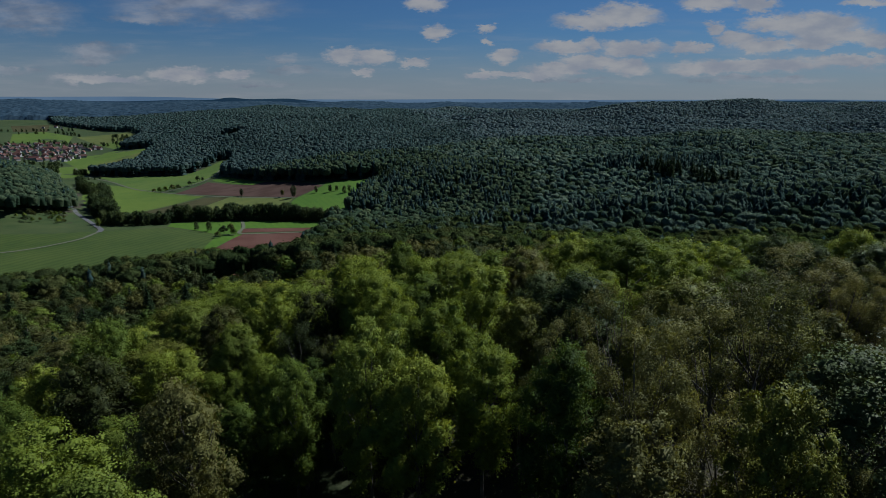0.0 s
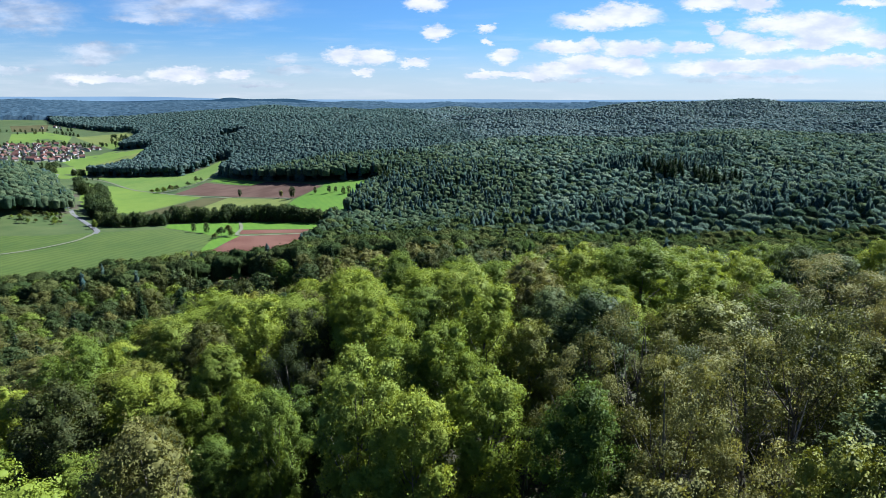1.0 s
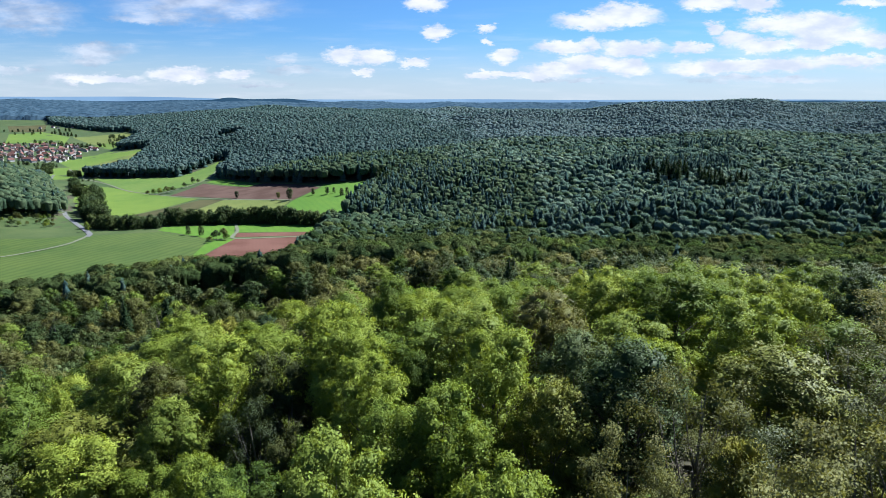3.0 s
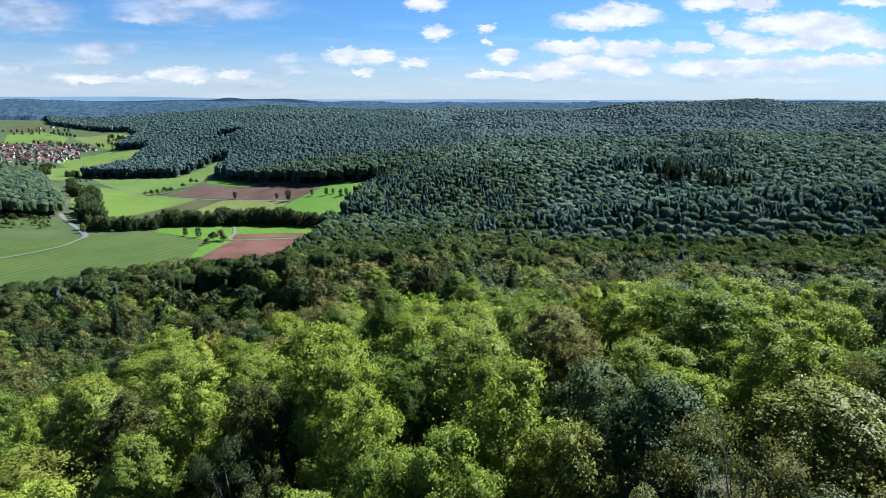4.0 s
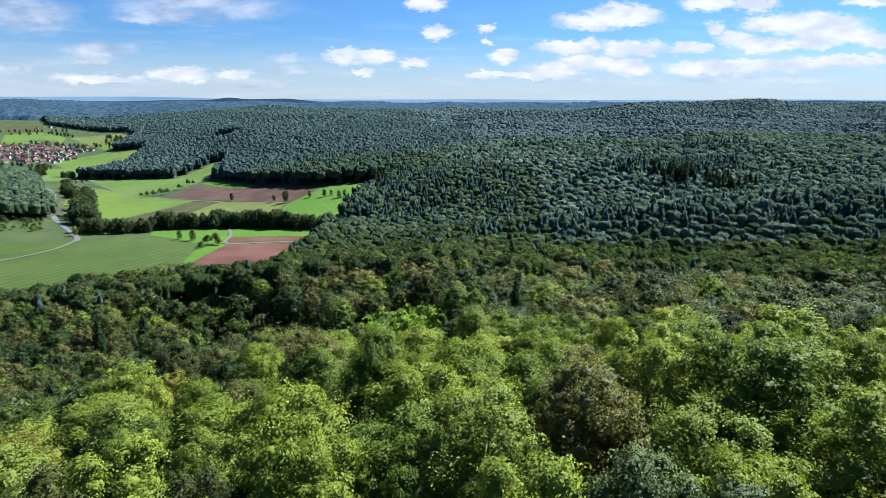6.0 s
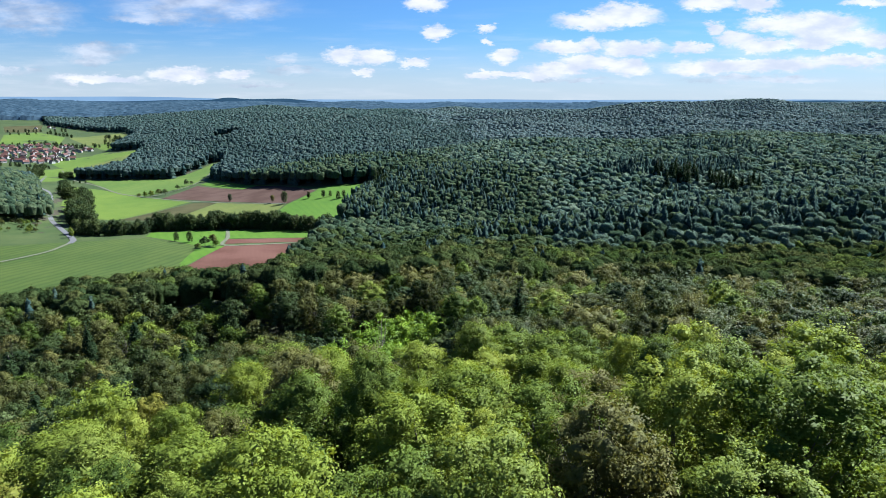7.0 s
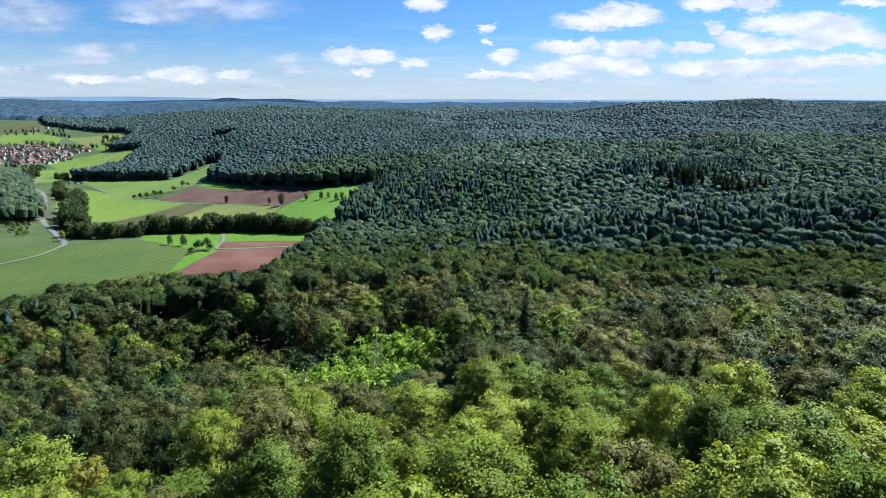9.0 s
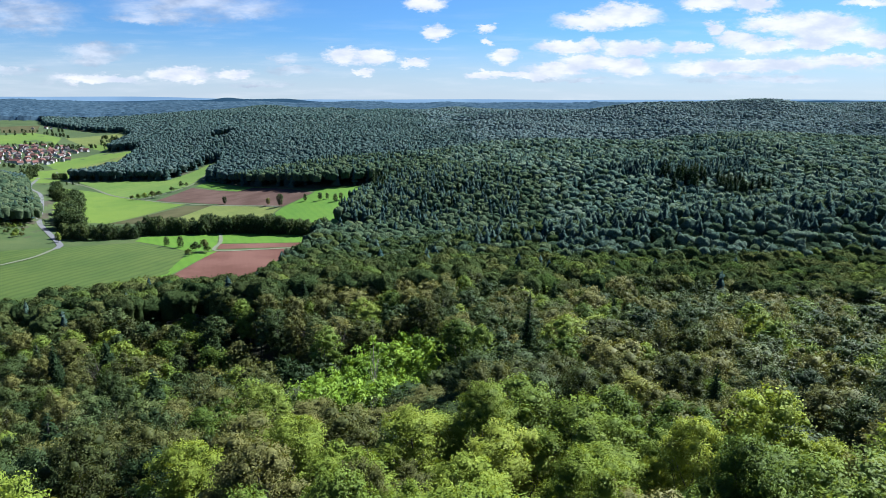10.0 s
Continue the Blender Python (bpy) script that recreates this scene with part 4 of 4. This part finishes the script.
def billow(rng, around, rings, lobes, sprays=0, size=1.0):
    """A full crown 20 m tall as seen from afar: rounded boughs bulging from one closed mass, with sprays of leaves on it."""
    th, ph = np.meshgrid(np.arange(1, rings + 1) / rings * 2.15, np.arange(around) * 6.283 / around, indexing="ij")
    ph = ph + rng.uniform(-0.25, 0.25, ph.shape) * 6.283 / around
    d = np.stack([np.sin(th) * np.cos(ph), np.sin(th) * np.sin(ph), np.cos(th)], 2).reshape(-1, 3)
    d = np.concatenate([[[0, 0, 1.0]], d])
    way = unit(rng.normal(size=(lobes, 3)) * np.array([1, 1, 0.7]) + np.array([0, 0, 0.35]))
    wide = rng.uniform(0.34, 0.72, lobes)
    ang = np.arccos(np.clip(d @ way.T, -1, 1)) / wide
    r = 0.62 + (rng.uniform(0.20, 0.40, lobes) * np.sqrt(np.maximum(0, 1 - ang ** 2))).max(1) + rng.uniform(-0.10, 0.10, len(d))
    v = d * r[:, None] * np.array([rng.uniform(4.6, 6.4), rng.uniform(4.6, 6.4), rng.uniform(3.6, 5.0)]) + np.array([0, 0, 15.2])
    v[-around:, 2] = 9.0
    f = [(0, 1 + i, 1 + (i + 1) % around) for i in range(around)]
    for k in range(rings - 1):
        a, b = 1 + k * around, 1 + (k + 1) * around
        for i in range(around):
            j = (i + 1) % around
            f += [(a + i, b + i, b + j), (a + i, b + j, a + j)]
    f = np.array(f, np.int32)
    n = vertex_normals(v, f)
    if sprays:
        k = rng.integers(0, len(v) - around, sprays)
        q = cards(rng, v[k] + n[k] * 0.25 * size + rng.normal(size=(sprays, 3)) * 0.5 * size, n[k] + np.array([0, 0, 0.3]), size, 0.45, 1.2)
        m = np.repeat(unit(n[k] + 0.25 * rng.normal(size=(sprays, 3))), 4, 0)
        v, f = merge([(v, f), (q, halves(q))])
        n = np.concatenate([n, m])
    return v, f, n


def conifer(rng, n, size, tiers, sides):
    """A pointed crown of drooping sprays over a ragged cone."""
    v, f = cone(rng, 4.2, 18.5, 1.5, tiers, sides)
    out = unit(v * np.array([1, 1, 0]) + np.array([0, 0, 0.9]) + 0.5 * rng.normal(size=v.shape))
    if n:
        q = spire(rng, n, size, 4.0, 19.0, 10) + np.array([0, 0, 2.0])
        out = np.concatenate([out, unit(q * np.array([1, 1, 0]) + np.array([0, 0, 1.2]))])
        v, f = merge([(v, f), (q, halves(q))])
    return v, f, out


WOOD_LABELS = {"wood": "dense dark green broadleaf woodland", "olive": "dull olive-green broadleaf trees in the wood", "green": "fresh green broadleaf trees in the wood",
               "grey": "silvery green trees in the wood", "edge": "dense dark green woodland at the valley's edge", "slope": "dense green woodland on the valley slope", "hill": "dense green woodland covering far hills", "west": "dark green mixed woodland on far hills"}
BELTS = ((268, 405, 7.4, lambda r: billow(r, 20, 10, 30, 240, 0.7), lambda r: conifer(r, 110, 1.3, 8, 10)),
         (405, 500, 6.6, lambda r: billow(r, 15, 8, 24, 100, 0.75), lambda r: conifer(r, 70, 1.2, 8, 9)),
         (500, 900, 5.7, lambda r: billow(r, 10, 5, 14, 18, 0.95), lambda r: conifer(r, 20, 1.3, 6, 7)),
         (900, 1600, 6.6, lambda r: billow(r, 8, 4, 9, 3, 1.1), lambda r: conifer(r, 0, 0, 4, 6)),
         (1600, 2700, 10.5, lambda r: billow(r, 7, 3, 6), lambda r: conifer(r, 0, 0, 3, 5)))
for lo, hi, gap, make, point in BELTS:
    p = grove(rng, lo, hi, gap, 0.72, 18.0)
    dark = conifers(rng, p)
    broad = [make(rng) for _ in range(12)]
    spires = [point(rng) for _ in range(4)]
    grow = gap / 7.6
    p, tall = p[~dark], p[dark]
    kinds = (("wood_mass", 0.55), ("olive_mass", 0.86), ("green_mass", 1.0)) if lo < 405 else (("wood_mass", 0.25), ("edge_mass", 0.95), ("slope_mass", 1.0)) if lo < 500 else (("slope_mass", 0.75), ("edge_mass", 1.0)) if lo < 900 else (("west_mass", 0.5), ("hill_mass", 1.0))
    draw, low = np.clip(rng.uniform(size=len(p)) + 0.16 * waves(p[:, 0], p[:, 1], 45, 37), 0, 0.999), -1.0
    if lo == 405:
        draw = np.where(p[:, 0] > 70, 0.5 + 0.499 * (rng.uniform(size=len(p)) < 0.55), 0.2 + 0.3 * (rng.uniform(size=len(p)) < 0.4))
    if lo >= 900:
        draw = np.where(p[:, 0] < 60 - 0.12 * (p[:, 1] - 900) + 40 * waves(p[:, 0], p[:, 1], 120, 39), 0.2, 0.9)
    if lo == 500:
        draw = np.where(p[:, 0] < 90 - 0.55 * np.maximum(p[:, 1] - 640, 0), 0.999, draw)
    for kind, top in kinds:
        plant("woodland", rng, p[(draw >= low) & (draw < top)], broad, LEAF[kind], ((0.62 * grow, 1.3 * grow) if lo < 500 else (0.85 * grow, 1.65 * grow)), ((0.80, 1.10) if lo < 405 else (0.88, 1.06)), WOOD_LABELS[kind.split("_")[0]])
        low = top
    plant("conifer_woodland", rng, tall, spires, LEAF["needle_mass"], ((0.8 * grow, 1.15 * grow) if lo < 405 else (1.25 * grow, 1.75 * grow)), ((1.0, 1.2) if lo < 900 else (0.95, 1.05)), "dark conifers standing among the woodland")
p = grove(rng, -200, 12, 10.0, 0.4, 120)
p = p[(p[:, 1] < 4) | (np.abs(p[:, 0]) > 30)]
plant("woodland", rng, p, [billow(rng, 14, 7, 18, 40, 1.0) for _ in range(3)], LEAF["wood_mass"], (0.9, 1.2), (0.75, 1.0), "dense green broadleaf woodland covering the hills")

# the last wooded hills before the horizon: a rough canopy
canopy_rows = np.geomspace(2650, 4740, 130)


def canopy(a, y):
    x = a * (y + 320) + rng.uniform(-5, 5, len(a))
    y = y + rng.uniform(-4, 4, len(a))
    z = height(x, y) + np.where(open_land(x, y), -3, 15 + rng.uniform(-5, 6, len(a)))
    return np.stack([x, y, z], 1)


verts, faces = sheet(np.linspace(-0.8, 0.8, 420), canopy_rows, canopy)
shell("far_woodland", verts, faces, FAR_WOODS, smooth=True, kind="stuff", label="far wooded hills with a light haze painted into their colour", category="forest")

# ---- the valley's own trees, hedges and bushes ----


def single(kind, x, y, s, group="", label="", tall=1.0):
    meshes = COARSE[kind][int(rng.integers(len(COARSE[kind])))]
    return tree(kind, meshes, x, y, s, rng.uniform(0, 6.28), group, label, tall=tall, sink=7.5 * s if "row" in group else 3.5 * s)


def bush(x, y, s, label="low rounded green bush in the grass"):
    """A bush: a crown that starts at the ground, on a few short stems."""
    kind = ("wood", "olive", "green")[int(rng.integers(3))]
    base = tagged(new("bush"), label, "bush", "valley bushes")
    base.matrix_basis = Matrix.Translation((x, y, float(height(x, y)) + 0.6)) @ Matrix.Rotation(rng.uniform(0, 6.28), 4, "Z") @ Matrix.Diagonal((s, s, s, 1))
    for name, me in zip(("trunk", "foliage"), BUSH[kind]):
        new(name, me).parent = base
    return base


BUSH = {}
for kind in ("wood", "olive", "green"):
    v, f, way, spray = foliage(rng, 1500, 0.42, 3.2, 5.2, 13, 9, 0.42, 1, flare=0.2)
    BUSH[kind] = (trunk_mesh(rng, 3.6, 0.6, 2.0, 5, 0.12, sides=4), crown_mesh(v + np.array([0, 0, 0.1 - v[:, 2].min()]), f, LEAF[kind], way, spray))


def along(line, gap, jitter):
    """Points along a line, jittered."""
    pts = np.array(line, float)
    t = np.concatenate([[0], np.cumsum(np.linalg.norm(np.diff(pts, axis=0), axis=1))])
    s = np.arange(0, t[-1], gap)
    return np.stack([np.interp(s, t, pts[:, 0]), np.interp(s, t, pts[:, 1])], 1) + rng.normal(size=(len(s), 2)) * jitter


for line, gap, jit, lo, hi in (([(-262, 586), (-194, 594), (-100, 580)], 4.4, 1.8, 0.85, 1.45), ([(-262, 593), (-194, 601), (-104, 589)], 4.8, 2.0, 0.8, 1.35),
                               ([(-322, 566), (-295, 562), (-262, 572)], 4.0, 1.8, 0.7, 1.2), ([(-318, 574), (-262, 580)], 4.4, 1.8, 0.7, 1.15),
                               ([(-352, 618), (-392, 690), (-418, 740), (-452, 800)], 3.6, 4.0, 1.0, 1.6), ([(-338, 606), (-362, 628)], 4.0, 2.5, 1.2, 1.5),
                               ([(-470, 800), (-520, 880), (-552, 935)], 8.0, 5.0, 0.9, 1.3), ([(-640, 990), (-700, 1085), (-770, 1210)], 9.0, 5.0, 0.8, 1.1),
                               ([(-600, 985), (-560, 1010)], 8.0, 2.0, 0.3, 0.45), ([(-650, 1085), (-610, 1070), (-565, 1062), (-520, 1058)], 6.5, 3.0, 0.75, 1.1), ([(-640, 1096), (-560, 1076)], 8.0, 3.0, 0.7, 1.0), ([(-760, 1225), (-850, 1262), (-950, 1262)], 9.0, 4.0, 0.4, 0.7)):
    for x, y in along(line, gap, jit):
        single("wood", x, y, rng.uniform(lo, hi), "hedgerow trees", "dark green hedgerow tree between the fields")
for x, y, s, kind in ((-250, 751, 0.57, "wood"), (-190, 715, 0.54, "olive"), (-174, 704, 0.84, "wood"), (-150, 717, 0.49, "wood"), (-133, 714, 0.54, "wood"),
                      (-126, 718, 0.41, "wood"), (-115, 705, 0.54, "wood"), (-110, 711, 0.51, "wood"), (-316, 548, 0.55, "green"), (-205, 523, 0.57, "wood"), (-218, 528, 0.49, "wood")):
    single(kind, x, y, s, "field trees", "lone rounded tree standing in a field")
for x, y, s in ((-185, 503, 1.2), (-181, 510, 1.35), (-187, 494, 0.8), (-178, 506, 0.9), (-388, 830, 1.2), (-381, 833, 1.3), (-374, 838, 1.4), (-367, 842, 1.2), (-394, 826, 0.9),
                (-369, 884, 1.1), (-372, 922, 1.3), (-366, 926, 0.9)):
    bush(x, y, s)
for _ in range(46):
    f, g = rng.uniform(), rng.uniform()
    bush(-352 - 34 * f - 30 * g, 560 + 52 * f - 26 * g, rng.uniform(0.35, 0.85), "scrubby bush on rough grassland")

# ---- the village ----
ROOFS = (TILE_RED, TILE_DARK)


def block(bm, x0, y0, z0, x1, y1, z1):
    v = [bm.verts.new((x, y, z)) for z in (z0, z1) for x, y in ((x0, y0), (x1, y0), (x1, y1), (x0, y1))]
    for f in ((3, 2, 1, 0), (4, 5, 6, 7), (0, 1, 5, 4), (1, 2, 6, 5), (2, 3, 7, 6), (3, 0, 4, 7)):
        bm.faces.new([v[i] for i in f])


def part(name, bm, mat, parent, label=""):
    me = bpy.data.meshes.new(name)
    bm.to_mesh(me)
    bm.free()
    me.materials.append(mat)
    ob = new(name, me)
    ob.parent = parent
    return tagged(ob, label)


def house(w_, l_, eaves, ridge_h, roof, label, name="house"):
    """A gabled house: walls, two roof slopes with eaves, windows, door and chimney."""
    base = tagged(new(name), label, "house", "village houses")
    bm = bmesh.new()
    a, b = w_ / 2, l_ / 2
    v = [bm.verts.new(p) for p in ((-a, -b, -1), (a, -b, -1), (a, -b, eaves), (0, -b, ridge_h - 0.25), (-a, -b, eaves), (-a, b, -1), (a, b, -1), (a, b, eaves), (0, b, ridge_h - 0.25), (-a, b, eaves))]
    for f in ((0, 1, 2, 3, 4), (9, 8, 7, 6, 5), (1, 6, 7, 2), (5, 0, 4, 9), (5, 6, 1, 0)):
        bm.faces.new([v[i] for i in f])
    part("wall", bm, PLASTER, base)
    bm = bmesh.new()
    drop = (ridge_h - eaves) / a * 0.5
    for sgn in (-1, 1):
        q = [(0, ridge_h), (sgn * (a + 0.5), eaves - drop), (sgn * (a + 0.5), eaves - drop + 0.28), (0, ridge_h + 0.3)]
        u = [bm.verts.new((x, y, z)) for y in (-b - 0.5, b + 0.5) for x, z in q]
        for f in ((0, 1, 5, 4), (1, 2, 6, 5), (2, 3, 7, 6), (3, 2, 1, 0), (4, 5, 6, 7)):
            bm.faces.new([u[i] for i in f])
    bmesh.ops.recalc_face_normals(bm, faces=bm.faces[:])
    part("roof", bm, ROOFS[roof], base, ("red tiled gable roof", "dark tiled gable roof")[roof])
    for y in np.linspace(-b + 1.8, b - 1.8, max(2, int(l_ / 4.5))):
        for sgn in (-1, 1):
            bm = bmesh.new()
            block(bm, sgn * a - 0.05, y - 0.6, 1.2, sgn * a + 0.05, y + 0.6, min(2.7, eaves - 0.4))
            part("window", bm, GLASS, base)
    bm = bmesh.new()
    block(bm, -0.6, -b - 0.05, eaves * 0.9, 0.6, -b + 0.05, eaves * 0.9 + 1.3)
    part("window", bm, GLASS, base)
    bm = bmesh.new()
    block(bm, 0.6, b * 0.3, ridge_h - 1.2, 1.3, b * 0.3 + 0.7, ridge_h + 1.2)
    part("chimney", bm, BRICK, base)
    return base


PLANS = [house(7.5, 9.5, 4.2, 7.6, 0, "white rendered house with a red tiled roof"), house(8, 11, 4.6, 8.2, 0, "pale rendered house with a red tiled roof"),
         house(7.5, 9, 4.0, 7.2, 1, "white rendered house with a dark tiled roof"), house(11, 26, 5.0, 8.6, 0, "long farm building with a red roof", "barn")]
VILLAGE = [(-960, 1275), (-800, 1310), (-815, 1400), (-860, 1500), (-870, 1600), (-940, 1660), (-1130, 1760), (-1260, 1740), (-1100, 1450)]
placed = [(-930, 1300, 30), (-885, 1330, 26), (-985, 1350, 30)]
for x, y, r in placed:
    copy_thing(PLANS[3], pose(x, y, float(height(x, y)), 0, 0, 60 + rng.uniform(-25, 25)))
for _ in range(4000):
    x, y = rng.uniform(-1330, -800), rng.uniform(1275, 1720)
    if len(placed) < 150 and inside(VILLAGE, np.array(x), np.array(y)) and all(math.hypot(x - a, y - b) > 9 + r for a, b, r in ((p[0], p[1], p[2] * 0.4) for p in placed)):
        placed.append((x, y, 16))
        copy_thing(PLANS[int(rng.integers(3))], pose(x, y, float(height(x, y)), 0, 0, float(rng.choice([20, 65, 110, 155])) + rng.uniform(-12, 12)))
for k, (x, y, turn) in enumerate(((-1500, 2330, 20), (-1470, 2360, 80), (-1440, 2340, 50), (-1400, 2365, 120), (-815, 1610, 60), (-780, 1575, 20), (-850, 1640, 100), (-790, 1640, 40))):
    copy_thing(PLANS[k % 3], pose(x, y, float(height(x, y)), 0, 0, turn))
for ob, (x, y, turn) in zip(PLANS, ((-905, 1390, 30), (-870, 1420, 80), (-960, 1450, 120), (-1000, 1570, 70))):
    ob.matrix_basis = pose(x, y, float(height(x, y)), 0, 0, turn)
for _ in range(150):
    x, y = rng.uniform(-1280, -790), rng.uniform(1270, 1760)
    if inside(VILLAGE, np.array(x), np.array(y)) or y > 1560:
        single("wood", x, y, rng.uniform(0.35, 0.65), "village trees", "green garden tree between village houses")
for line, gap in (([(-1150, 1770), (-1000, 1690), (-860, 1660)], 14), ([(-1420, 2080), (-1300, 2120), (-1180, 2000)], 18), ([(-1040, 1950), (-960, 1880)], 12), ([(-960, 1790), (-930, 1830), (-900, 1835)], 9),
                  ([(-1650, 2200), (-1480, 2190), (-1330, 2230)], 16)):
    for x, y in along(line, gap, 6):
        single("wood", x, y, rng.uniform(0.6, 1.0), "far hedgerow trees", "dark green tree in a far hedgerow")

# a thicket of bright saplings, a shrubby hollow and conifers that overtop the far woods
SAPLINGS = [foliage(rng, 3600, 0.34, 2.9, 7.0, 13, 12, 0.34, 1) for _ in range(2)]
SAPLINGS = [(trunk_mesh(rng, 6.5, 1.5, 2.2, 6, 0.10, sides=4), crown_mesh(v + np.array([0, 0, 0.6]), f, LEAF["fresh"], way, spray)) for v, f, way, spray in SAPLINGS]
for _ in range(420):
    x, y = rng.uniform(-40, 3), rng.uniform(160, 226)
    if inside(THICKET, np.array(x), np.array(y)) and free(x, y, 2.6):
        take(x, y, 2.6)
        base = tagged(new("sapling"), "young tree with bright yellow-green leaves in a thicket", "tree", "saplings")
        base.matrix_basis = Matrix.Translation((x, y, float(height(x, y)) - 0.1)) @ Matrix.Rotation(rng.uniform(0, 6.28), 4, "Z") @ Matrix.Scale(rng.uniform(1.0, 1.9), 4)
        for name, me in zip(("trunk", "crown"), SAPLINGS[int(rng.integers(2))]):
            new(name, me).parent = base
for _ in range(330):
    x, y = rng.uniform(-128, -30), rng.uniform(190, 284)
    if inside(HOLLOW, np.array(x), np.array(y)) and free(x, y, 1.6):
        take(x, y, 1.6)
        bush(x, y, rng.uniform(0.8, 1.9), "low bush in a shady hollow of the wood")
for x0, y0, x1, y1, n, lo, hi in ((206, 606, 248, 640, 24, 1.4, 1.75), (248, 590, 292, 625, 24, 1.25, 1.6), (-78, 690, -40, 772, 26, 1.0, 1.4), (-70, 596, 20, 640, 34, 0.95, 1.35),
                                  (20, 572, 80, 600, 18, 0.9, 1.2)):
    for _ in range(n):
        single("needle", rng.uniform(x0, x1), rng.uniform(y0, y1), rng.uniform(lo, hi), "tall conifers", "tall dark conifer rising above the wood")
